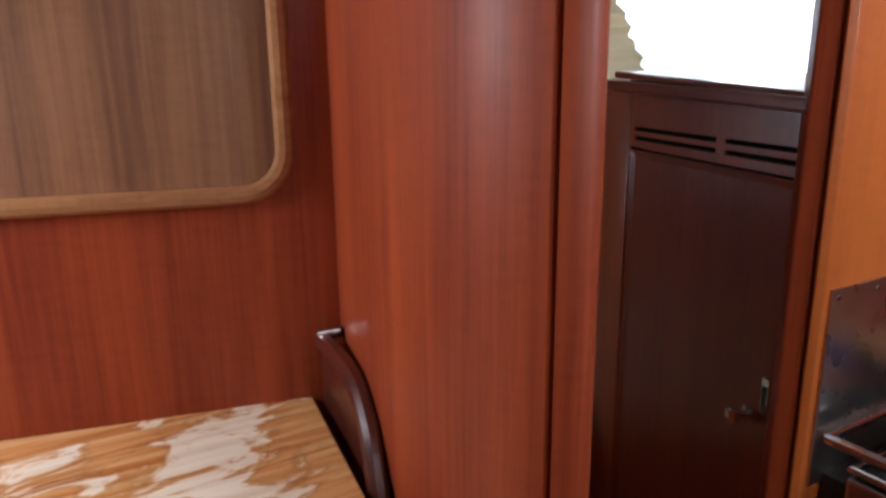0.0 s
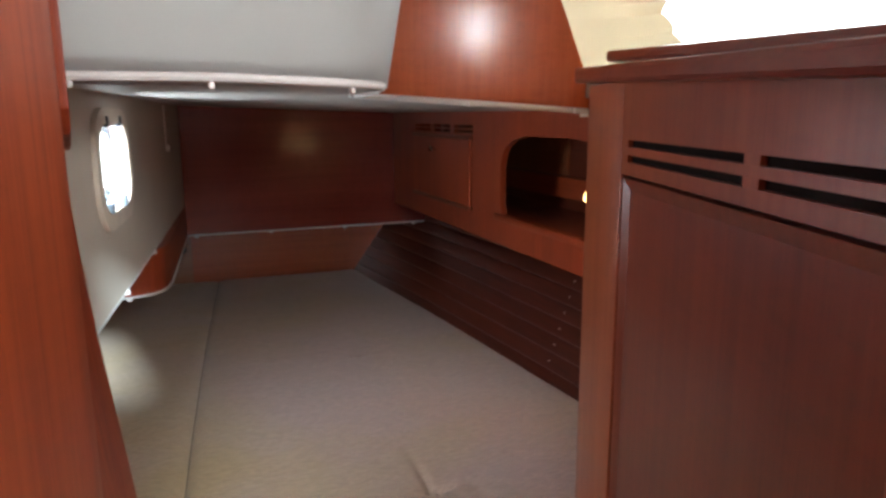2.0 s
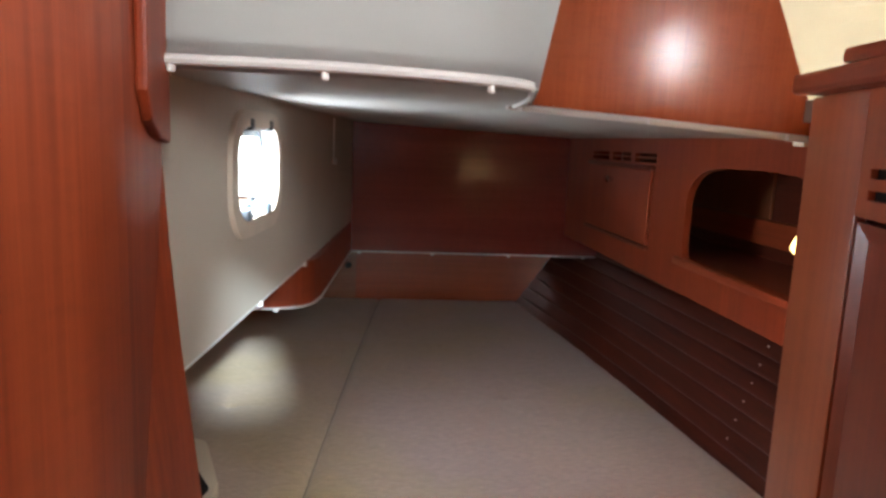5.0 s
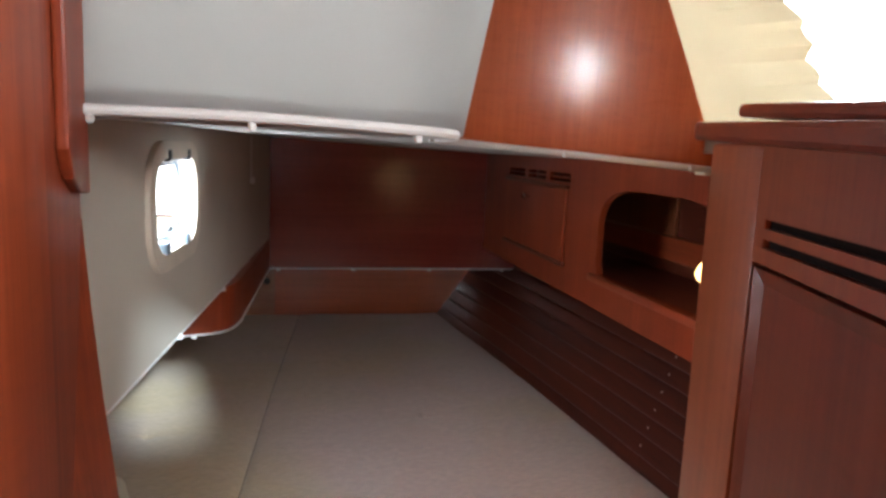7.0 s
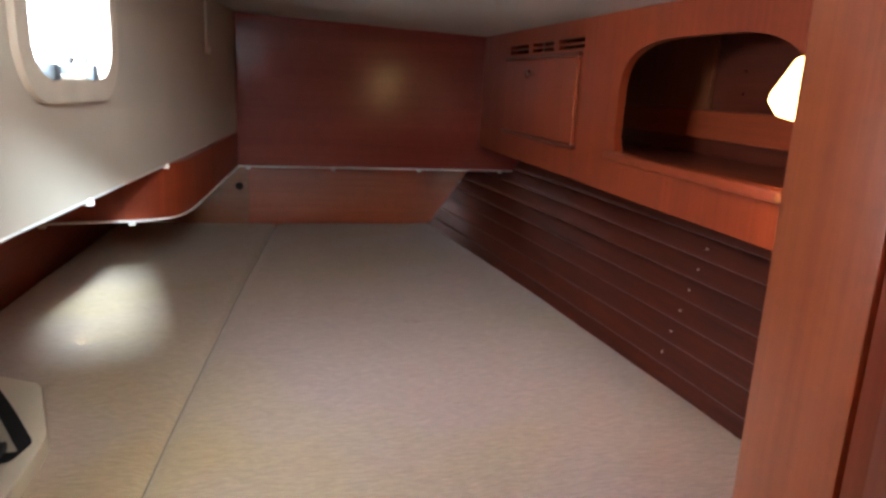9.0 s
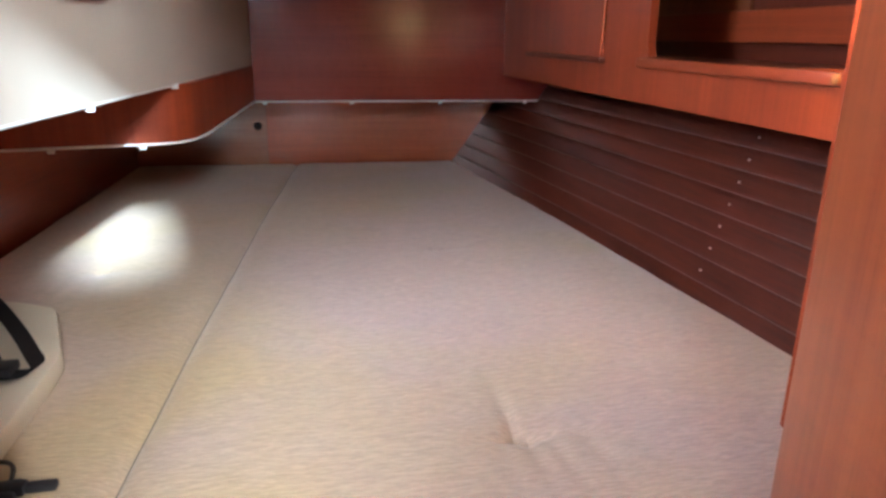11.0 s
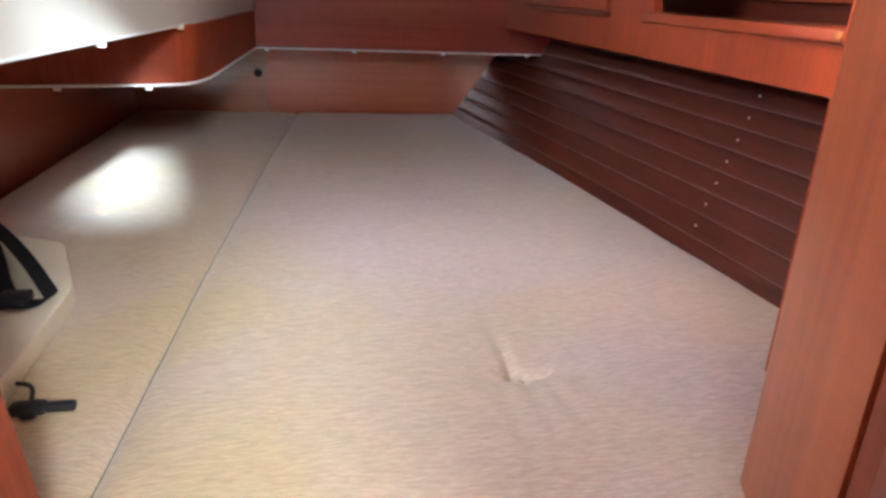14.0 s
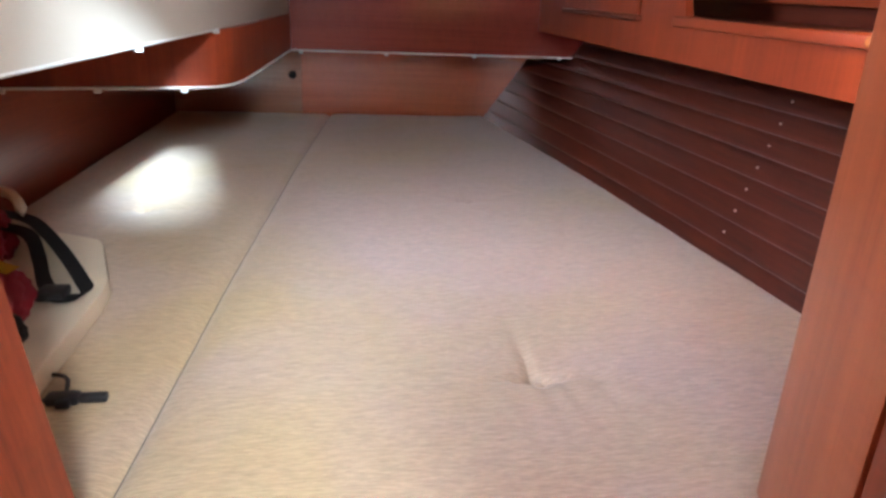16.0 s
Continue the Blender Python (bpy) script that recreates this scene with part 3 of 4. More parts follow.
for x, y, z, ob in ((0.425, 1.343, 1.497, strip_a), (0.585, 1.340, 1.496, strip_a), (0.765, 1.336, 1.491, strip_a), (0.885, 1.744, 1.494, strip_b), (1.11, 1.744, 1.480, strip_b), (1.365, 1.744, 1.464, strip_b)):
    part("screw_cap", lathe([(0.004, 0.008), (0.0045, 0.0), (0.0045, -0.002), (0.0028, -0.0035)], pose(x, y - 0.004, z + 0.007), 12), WHITE_PLASTIC, ob, smooth=True)

# Slab added to seal the gap where outside light came in.
structure("locker_roof", box(1.40, 1.41, 1.502, 1.80, 3.45, 1.54), GELCOAT, "white slab added to seal daylight out above the lockers", "ceiling")

# side window with gathered curtain over the cabinet
aftwall = bmesh.new()
for x0, z0, x1, z1 in ((1.42, 1.46, 2.36, 1.545), (1.10, 1.96, 2.36, 2.02)):
    box(x0, 1.775, z0, x1, 1.81, z1, bm=aftwall)
structure("wall_over_cabinet", aftwall, CREAM, "cream lined wall round the side window", "wall")
win = tagged(link_mesh("window_2", prism([(1.20, 1.79, 1.545), (2.36, 1.79, 1.545), (2.36, 1.79, 1.96), (1.20, 1.79, 1.96)], (0, 0.004, 0)), glass), label="clear side window flooded with daylight", category="window", kind="structure")
win.visible_shadow = False
structure("backdrop", box(1.2, 2.7, 1.545, 4.6, 2.72, 3.4), SKY_WHITE, "bright hazy daylight outside", "backdrop")
bm = bmesh.new()
rows = []
for i in range(41):
    z = 1.50 + 0.50 * i / 40
    x0 = 1.431 - 0.47 * (z - 1.48)
    edge = 1.519 - 0.60 * (z - 1.59) + 0.010 * math.sin(z * 150) + 0.007 * math.sin(z * 63 + 1)
    rows.append([bm.verts.new((x0 + (edge - x0) * k / 8, 1.752 - 0.17 * (k / 8) ** 1.3, z)) for k in range(9)])
for a, b in zip(rows, rows[1:]):
    for k in range(8):
        bm.faces.new((a[k], a[k + 1], b[k + 1], b[k]))
bmesh.ops.solidify(bm, geom=bm.faces, thickness=0.006)
structure("backdrop_side", box(3.2, 0.4, 1.0, 3.22, 2.7, 3.4), SKY_WHITE, "bright hazy daylight beside the boat", "backdrop")
curtain = thing("curtain", "cream curtain with a frilled edge beside the window", "curtain")
part("cloth", bm, CREAM, curtain, smooth=True)

# ---- partition beside the doorway ----
part_plan = [(0.366, 1.165), (0.335, 1.00), (0.315, 0.86), (0.305, 0.74), (0.308, 0.64), (0.322, 0.57), (0.346, 0.528), (0.360, 0.529), (0.396, 0.66), (0.424, 0.90), (0.445, 1.06), (0.446, 1.10), (0.427, 1.22), (0.406, 1.365), (0.365, 1.365)]
jamb_profile = [(0.476, 0.0), (0.474, 0.72), (0.458, 0.86), (0.446, 0.97), (0.431, 1.10), (0.420, 1.20), (0.411, 1.30), (0.404, 1.40)]
bm = bmesh.new()
rows = []
for y, share in ((0.93, 0.0), (1.05, 0.28), (1.17, 0.64), (1.29, 1.0), (1.367, 1.0), (1.367, None)):
    rows.append([bm.verts.new((0.38 if share is None else 0.404 + 0.0322 * (y - 0.93) + (x - 0.416) * share, y, z)) for x, z in jamb_profile])
for a, b in zip(rows, rows[1:]):
    for k in range(len(jamb_profile) - 1):
        bm.faces.new((a[k], a[k + 1], b[k + 1], b[k]))
bm.faces.new([r[0] for r in rows])
bm.faces.new([r[-1] for r in rows][::-1])
bm.faces.new(rows[0] + rows[-1][::-1])
structure("partition", merge(upright(part_plan, 0.0, 2.0), bm), MAHOGANY, "curved mahogany partition with a jamb flaring towards the berth", "wall", True)
structure("partition_end_post", upright([(0.350, 0.521), (0.366, 0.508), (0.386, 0.506), (0.397, 0.512), (0.402, 0.530), (0.408, 0.650), (0.398, 0.652), (0.366, 0.526)], 0.0, 2.0, 0.003), MAHOGANY, "rounded mahogany end post of the partition", "trim", True)
structure("jamb_block", prism([(0.4265, 1.225, 1.475), (0.4225, 1.25, 1.448), (0.4145, 1.30, 1.432), (0.4045, 1.368, 1.426), (0.4045, 1.368, 2.0), (0.4265, 1.225, 2.0)], (0.011, 0, 0), 0.003), MAHOGANY, "shaped mahogany block at the head of the jamb", "trim")
pull = thing("door_pull", "polished chrome pull on the partition", "handle")
part("loop", tube([(0.402 + 0.062 * math.sin(a), 0.80 + 0.030 * math.cos(a), 1.185 + 0.026 * math.sin(a)) for a in [math.pi * k / 18 for k in range(19)]], 0.0075, 10), CHROME, pull, smooth=True)
for y in (0.77, 0.83):
    part("rose", lathe([(0.015, 0), (0.015, 0.003), (0.009, 0.007)], pose(0.4025, y, 1.185, 0, 90, 0), 16), CHROME, pull, smooth=True)

# ---- cabinet wall with vented door, along the passage ----
P0, P1 = Vector((1.165, 1.378, 0)), Vector((0.925, 0.635, 0))
RUN = (P0 - P1).length
ALONG = (P1 - P0).normalized()
OUT = Vector((ALONG.y, -ALONG.x, 0))
CAB = Matrix((( ALONG.x, OUT.x, 0, P0.x), (ALONG.y, OUT.y, 0, P0.y), (0, 0, 1, 0), (0, 0, 0, 1)))


def cab(s0, d0, z0, s1, d1, z1, r=0.0):
    bm = box(s0, d0, z0, s1, d1, z1, r)
    bmesh.ops.transform(bm, matrix=CAB, verts=bm.verts)
    return bm


cabinet = thing("hanging_cabinet", "tall mahogany cabinet with a vented panelled door", "cabinet")
part("body", upright([(1.225, 1.378), (P1.x + 0.035, P1.y + 0.0), (1.75, 0.66), (1.75, 1.395)], 0.0, 1.476), PLANK, cabinet)
part("stile", cab(0.0, -0.045, 0.0, 0.184, 0.0, 1.512, 0.006), CABINET, cabinet, smooth=True)
part("stile", cab(0.764, -0.045, 0.0, RUN, 0.0, 1.494, 0.003), CABINET, cabinet)
door = part("door", cab(0.1835, -0.022, 1.4325, 0.7645, -0.0004, 1.512), CABINET, cabinet)
part("vent_bar", cab(0.1835, -0.020, 1.4125, 0.762, -0.0006, 1.4230), CABINET, door)
# Near-black sheet paints the shade behind the slots.
part("vent_backing", cab(0.188, -0.0215, 1.392, 0.760, -0.007, 1.436), SHADE_BLACK, door, "near-black sheet painting the shade behind the vents")
part("door_rail", cab(0.1835, -0.020, 1.386, 0.762, -0.0004, 1.4030), CABINET, door)
part("mullion", cab(0.528, -0.020, 1.396, 0.556, -0.0008, 1.434), CABINET, door)
part("vent_end", cab(0.1835, -0.020, 1.396, 0.210, -0.0008, 1.434), CABINET, door)
part("vent_end", cab(0.752, -0.020, 1.396, 0.762, -0.0008, 1.434), CABINET, door)
for s0, s1 in ((0.186, 0.191), (0.757, 0.762)):
    part("groove", cab(s0, -0.020, 0.10, s1, -0.010, 1.386), PLANK, door)
panel = cab(0.193, -0.018, 0.12, 0.755, -0.001, 1.381)
for f in [f for f in panel.faces if f.normal.dot(OUT) > 0.9 or f.normal.dot(OUT) < -0.9]:
    f.normal_update()
top_face = max(panel.faces, key=lambda f: f.calc_center_median().dot(OUT))
bmesh.ops.inset_region(panel, faces=[top_face], thickness=0.024, depth=0.006)
part("door_panel", panel, DOOR_WOOD, door)
part("lock_plate", cab(0.722, -0.001, 0.980, 0.742, 0.003, 1.047, 0.002), CHROME, door, "worn metal lock plate")
part("lock_hole", cab(0.727, 0.003, 0.997, 0.737, 0.0045, 1.031), BLACK, door)
part("knob", lathe([(0.016, 0), (0.016, 0.003), (0.007, 0.006), (0.006, 0.02), (0.015, 0.028), (0.014, 0.038), (0.006, 0.042)], CAB @ pose(0.699, 0.004, 0.965, -90, 0, 0), 18), CHROME, door, "chrome knob", True)
ledge = thing("cabinet_top", "moulded mahogany cabinet top with a raised fiddle", "worktop")


def sloped(bm, drop):
    for v in bm.verts:
        v.co.z -= drop * max(0.0, min(1.2, (1.28 - v.co.y) / 0.62))
    return bm


part("moulding", sloped(upright([(1.151, 1.400), (P1.x - 0.022, P1.y), (1.0, P1.y), (1.76, 0.66), (1.76, 1.44)], 1.516, 1.540, 0.006), 0.030), MAHOGANY_Y, ledge)
part("upper_fiddle", sloped(upright([(1.132, 1.285), (P1.x - 0.006, P1.y), (1.0, P1.y), (1.74, 0.68), (1.74, 1.34)], 1.5405, 1.557, 0.006), 0.040), MAHOGANY_Y, ledge)
# Triangular filler added to block window light crossing to the port side.
structure("locker_roof_corner", upright([(1.225, 1.416), (1.397, 1.416), (1.397, 1.66)], 1.486, 1.500), GELCOAT, "white filler added to block stray window light beside the cabinet", "ceiling")
structure("cabinet_aft_face", upright([(1.215, 1.385), (1.76, 1.40), (1.76, 1.50), (1.22, 1.41)], 0.0, 1.50), MAHOGANY, "mahogany back of the tall cabinet", "wall")
structure("doorway_post", upright([(1.236, 1.413), (1.341, 1.53), (1.341, 1.585), (1.435, 1.66), (1.46, 1.66), (1.46, 1.52)], 0.0, 1.49), MAHOGANY, "mahogany corner post beside the recess", "trim")

# ---- reading lamp at the head of the berth ----
lamp = thing("reading_lamp", "lit reading lamp with a wedge-shaped warm shade", "lamp")
part("back_plate", box(1.334, 1.532, 1.268, 1.3405, 1.578, 1.360, 0.002), CHROME, lamp)
shade = prism([(1.334, 1.540, 1.354), (1.314, 1.540, 1.354), (1.285, 1.540, 1.311), (1.281, 1.540, 1.300), (1.297, 1.540, 1.282), (1.334, 1.540, 1.275)], (0, 0.030, 0), 0.006, 3)
part("shade", shade, LAMP_GLOW, lamp, "glowing frosted shade", True)
bulb = new("reading_light", bpy.data.lights.new("reading_light", "SPOT"))
bulb.data.energy, bulb.data.color, bulb.data.shadow_soft_size = 1.1, (1.0, 0.60, 0.26), 0.02
bulb.data.spot_size, bulb.data.spot_blend = radians(110), 0.8
bulb.matrix_world = look((1.300, 1.580, 1.268), (1.40, 1.86, 1.05))

# ---- berth ----
base = thing("bunk", "mahogany berth front below the cushions", "bed")
part("front_board", box(0.44, 1.352, 0.0, 1.30, 1.375, 0.575, 0.004), MAHOGANY_X, base)
part("platform", prism([(-0.08, 1.376, 0.55), (1.52, 1.376, 0.55), (1.34, 3.75, 0.55), (0.04, 3.75, 0.55)], (0, 0, 0.02)), MAHOGANY_Y, base)


def cushion(name, left, right, y0, y1, tufts, label):
    """A puffed cushion between two edge lines x = left(y), right(y)."""
    nx, ny = (230, 380) if "large" in label else (80, 260)
    bm = bmesh.new()
    grid = []
    for j in range(ny + 1):
        v = j / ny
        v = v + 0.09 * math.sin(2 * math.pi * v) * -0.5
        y = y0 + (y1 - y0) * v
        row = []
        for i in range(nx + 1):
            u = i / nx
            u = u - 0.045 * math.sin(2 * math.pi * u)
            x = left(y) + (right(y) - left(y)) * u
            d = min(x - left(y), right(y) - x, y - y0, y1 - y)
            z = 0.706 - 0.012 * math.exp(-d / 0.011) - 0.008 * math.exp(-d / 0.05)
            z += 0.004 * noise.noise((x * 2.2, y * 2.2, 3.0)) + 0.0016 * noise.noise((x * 7, y * 9, 8.0))
            for tx, ty, deep in tufts:
                dx, dy = x - tx, y - ty
                r = math.hypot(dx, dy)
                if r < 0.5:
                    z -= deep * (0.014 * math.exp(-r / 0.016) + 0.007 * math.exp(-r / 0.09))
                    z -= deep * 0.0100 * math.exp(-abs(dy + 2.0 * dx * dx) / 0.008) * math.exp(-abs(dx) / 0.06)
                    if dy < 0:
                        for off in (-0.035, 0.0, 0.03, 0.075):
                            z -= deep * 0.0026 * math.exp(-(((dx - off * (1 - 2 * dy)) / 0.010) ** 2)) * math.exp(dy / 0.12)
                    else:
                        z -= deep * 0.0120 * math.exp(-((dx + 0.010) / 0.009) ** 2) * math.exp(-dy / 0.06)
            row.append(bm.verts.new((x, y, z)))
        grid.append(row)
    for a, b in zip(grid, grid[1:]):
        for i in range(nx):
            bm.faces.new((a[i], a[i + 1], b[i + 1], b[i]))
    rim = grid[0] + [r[-1] for r in grid[1:]] + grid[-1][-2::-1] + [r[0] for r in grid[-2:0:-1]]
    low = [bm.verts.new((v.co.x, v.co.y, 0.572)) for v in rim]
    n = len(rim)
    for i in range(n):
        bm.faces.new((rim[i], low[i], low[(i + 1) % n], rim[(i + 1) % n]))
    line = [Vector((v.co.x, v.co.y, v.co.z - 0.002)) for v in rim[::3]]
    ob = thing(name, label, "cushion", "berth cushions")
    part("cover", bm, CLOTH, ob, smooth=True)
    part("piping", tube(line, 0.0016, 6, True), PIPING, ob, "thin grey piping", True)
    for tx, ty, deep in tufts:
        part("button", lathe([(0.007, 0), (0.006, 0.003), (0.003, 0.0045)], pose(tx, ty, 0.7000 - 0.016 * deep), 12), CLOTH, ob, smooth=True)
    return ob


def seam_x(y):
    return 0.470 + 0.0852 * (y - 1.40) - 0.012 * math.sin(math.pi * (y - 1.4) / 2.3)


def port_x(y):
    return -0.063 + 0.0462 * (y - 1.40)


cushion("berth_cushion", lambda y: seam_x(y) + 0.0012, edge_x, 1.325, 3.745, [(1.03, 2.47, 0.45), (0.992, 1.635, 1.3)], "large beige buttoned berth cushion with slubbed cloth")
cushion("berth_cushion", port_x, lambda y: seam_x(y) - 0.0012, 1.36, 3.745, [(0.262, 2.42, 0.9), (0.22, 1.66, 0.9)], "narrow beige buttoned berth cushion beside the cabin side")

# ---- portlight ----
port = tagged(new("window_1"), label="opening portlight with plastic frame in the cabin side", category="window", kind="structure")


def port_ring(inner, outer, off, thick):
    bm = bmesh.new()
    rows = []
    for loop, d in ((outer, off), (inner, off), (inner, off - thick), (outer, off - thick)):
        rows.append([bm.verts.new((liner_x(y) + d, y, z)) for y, z in loop])
    n = len(inner)
    for a, b in zip(rows, rows[1:] + rows[:1]):
        for i in range(n):
            bm.faces.new((a[i], a[(i + 1) % n], b[(i + 1) % n], b[i]))
    return bm


y0, z0, y1, z1 = PORT
part("frame", port_ring(rounded_rect(y0, z0, y1, z1, 0.055), rounded_rect(y0 - 0.035, z0 - 0.032, y1 + 0.035, z1 + 0.030, 0.085), 0.010, 0.009), plain("ivory_frame", (0.66, 0.58, 0.47), 0.4), port, "ivory plastic frame", True)
part("reveal", port_ring(rounded_rect(y0 + 0.004, z0 + 0.004, y1 - 0.004, z1 - 0.004, 0.052), rounded_rect(y0, z0, y1, z1, 0.055), 0.004, 0.040), WHITE_PLASTIC, port, "white reveal", True)
pane_loop = rounded_rect(y0 + 0.012, z0 + 0.012, y1 - 0.012, z1 - 0.012, 0.045)
pane = part("pane", prism([(liner_x(y) - 0.030, y, z) for y, z in pane_loop], (0.005, 0, 0)), glass, port)
pane.visible_shadow = False
part("sash", port_ring(rounded_rect(y0 + 0.018, z0 + 0.018, y1 - 0.018, z1 - 0.018, 0.040), rounded_rect(y0 + 0.005, z0 + 0.005, y1 - 0.005, z1 - 0.005, 0.05), -0.022, 0.008), plain("smoked_sash", (0.30, 0.37, 0.44), 0.25), port, "grey-blue sash", True)
for y in (1.862, 2.002):
    part("hinge", box(liner_x(y) - 0.006, y - 0.014, 1.446, liner_x(y) + 0.012, y + 0.014, 1.468, 0.004), BLACK, port, "dark plastic hinge")
for y in (1.838, 1.978):
    dog = part("latch", box(liner_x(y) - 0.03, y - 0.015, 1.283, liner_x(y) + 0.014, y + 0.015, 1.306, 0.005), plain("grey_latch", (0.12, 0.16, 0.2), 0.35), port, "grey swing latch")
    part("latch_arm", tube([(liner_x(y) - 0.03, y, 1.296), (liner_x(y) - 0.022, y + 0.006, 1.316)], 0.007, 8), BLACK, dog)
structure("backdrop_port", box(-3.0, 3.30, 1.2, 0.50, 3.32, 3.0), SKY_WHITE, "bright hazy daylight outside the portlight", "backdrop")

cable = thing("cable", "thin white cable with a small fitting on the cabin side", "cable")
part("wire", tube([(liner_x(2.86) + 0.003, 2.86, z) for z in (1.50, 1.44, 1.37)], 0.0025, 6), WHITE_PLASTIC, cable)
part("fitting", box(liner_x(2.86) + 0.0, 2.848, 1.352, liner_x(2.86) + 0.014, 2.878, 1.372, 0.003), WHITE_PLASTIC, cable)

# ---- things lying on the berth ----
bag = thing("storage_case", "cream moulded case with a black carrying strap on the berth", "case")
case_plan = [(0.02, 2.19), (0.19, 2.150), (0.262, 2.112), (0.276, 2.092), (0.338, 1.915), (0.342, 1.870), (0.339, 1.60), (0.336, 1.45), (-0.02, 1.45), (-0.02, 2.19)]
part("shell", upright(case_plan, 0.703, 0.738, 0.008), FOAM, bag, smooth=True)


def strap(points, width, thick=0.003):
    bm = bmesh.new()
    pts = [Vector(p) for p in points]
    rows = []
    for i, p in enumerate(pts):
        d = (pts[min(i + 1, len(pts) - 1)] - pts[max(i - 1, 0)]).normalized()
        side = Vector((0.25, 0.97, 0)) * width / 2
        rows.append((bm.verts.new(p - side), bm.verts.new(p + side)))
    for a, b in zip(rows, rows[1:]):
        bm.faces.new((a[0], a[1], b[1], b[0]))
    bmesh.ops.solidify(bm, geom=bm.faces, thickness=thick)
    return bm


part("strap", strap(smooth_line([(0.04, 2.13, 0.790), (0.10, 2.115, 0.788), (0.155, 2.095, 0.782), (0.205, 2.040, 0.772), (0.262, 1.962, 0.757), (0.305, 1.892, 0.748), (0.325, 1.855, 0.745), (0.318, 1.832, 0.745), (0.290, 1.830, 0.747), (0.258, 1.872, 0.754), (0.222, 1.950, 0.768), (0.178, 2.022, 0.782), (0.10, 2.050, 0.792)], 6), 0.034), WEBBING, bag, "black webbing strap", True)
part("strap_slide", box(0.262, 1.820, 0.742, 0.302, 1.858, 0.757, 0.004), BLACK, bag, "black plastic slide", True)
jacket = thing("folded_jacket", "dark red folded jacket with yellow lining on the case", "jacket")


def fold(cx, cy, cz, long, wide, high, turn, seed):
    """A crumpled lobe of thick cloth that lies on z = cz."""
    bm = bmesh.new()
    bmesh.ops.create_icosphere(bm, subdivisions=5, radius=1)
    c, s_ = math.cos(radians(turn)), math.sin(radians(turn))
    for v in bm.verts:
        p = v.co + Vector((seed, 0, 0))
        w = 1 + 0.15 * noise.noise(p * 2.3) + 0.09 * noise.noise(p * 6.0)
        a, b = long * v.co.x * w, wide * v.co.y * w
        crease = 0.16 * noise.noise(Vector((v.co.x * 1.5, v.co.y * 7.0, seed)))
        v.co = Vector((cx + c * a - s_ * b, cy + s_ * a + c * b, cz + high * max(0.0, v.co.z * w + 0.35 + crease)))
    return bm


part("cloth", fold(0.185, 1.835, 0.7385, 0.15, 0.062, 0.030, -62, 3.0), RED_CLOTH, jacket, smooth=True)
part("sleeve", fold(0.075, 2.08, 0.7385, 0.12, 0.055, 0.050, -60, 7.0), RED_CLOTH, jacket, smooth=True)
part("black_trim", fold(0.262, 1.735, 0.7385, 0.045, 0.018, 0.020, -50, 5.0), WEBBING, jacket, "black edge of the jacket", True)
part("lining", strap(smooth_line([(0.155, 1.90, 0.785), (0.19, 1.872, 0.784), (0.222, 1.862, 0.778)], 4), 0.030, 0.004), YELLOW_CLOTH, jacket, "yellow lining", True)
part("collar", tube(smooth_line([(-0.01, 2.21, 0.785), (0.045, 2.205, 0.803), (0.085, 2.185, 0.806), (0.120, 2.140, 0.802), (0.142, 2.10, 0.790)], 5), [0.004] * 2 + [0.010] * 17 + [0.004] * 2, 8), FOAM, jacket, "pale collar edge", True)
clip = thing("strap_buckle", "black plastic buckle on a thin strap lying on the berth", "buckle")
part("buckle", box(0.352, 1.596, 0.704, 0.392, 1.616, 0.717, 0.005), BLACK, clip, smooth=True)
part("release_bar", box(0.366, 1.590, 0.704, 0.384, 1.622, 0.714, 0.004), BLACK, clip, smooth=True)
part("prong", box(0.391, 1.600, 0.705, 0.424, 1.613, 0.715, 0.003), BLACK, clip, smooth=True)
part("cord", tube(smooth_line([(0.372, 1.616, 0.711), (0.362, 1.648, 0.714), (0.335, 1.662, 0.712), (0.28, 1.66, 0.711)], 5), 0.0028, 6), BLACK, clip, smooth=True)
part("tail", tube([(0.353, 1.605, 0.709), (0.32, 1.603, 0.708), (0.27, 1.60, 0.708)], 0.006, 6, flat=0.35), WEBBING, clip)

# ---- nook with worn worktop ahead of the partition ----
NU, NV = Vector((0.977, -0.213, 0)), Vector((0.213, 0.977, 0))
NO = Vector((0.305, 1.166, 0))


def nook(u, z):
    p = NO + NU * u
    return (p.x, p.y, z)


opening = rounded_rect(-0.80, 1.356, -0.020, 1.80, 0.075)
structure("wall_nook", holed_plate(-1.25, 0.0, 0.09, 2.0, opening, nook, NV * 0.02), MAHOGANY, "mahogany wall with a framed cupboard opening", "wall", True)
structure("trim", tube([Vector(nook(u, z)) - NV * 0.006 for u, z in opening], 0.017, 10, True), OAK_TRIM, "pale rounded trim round the cupboard opening", "trim", True)
structure("cupboard_back", prism([Vector(nook(-1.0, 1.30)) + NV * 0.16, Vector(nook(0.03, 1.30)) + NV * 0.16, Vector(nook(0.03, 1.95)) + NV * 0.16, Vector(nook(-1.0, 1.95)) + NV * 0.16], NV * 0.015), TEAK_BACK, "striped brown panel at the back of the cupboard", "wall")
structure("cupboard_shelf", prism([Vector(nook(-1.0, 1.332)) + NV * 0.02, Vector(nook(0.012, 1.332)) + NV * 0.02, Vector(nook(0.012, 1.332)) + NV * 0.16, Vector(nook(-1.0, 1.332)) + NV * 0.16], (0, 0, 0.015)), LIT_MAHOGANY, "shelf inside the cupboard opening", "shelf")
top = thing("worktop", "pale worktop with flaking orange varnish", "worktop")
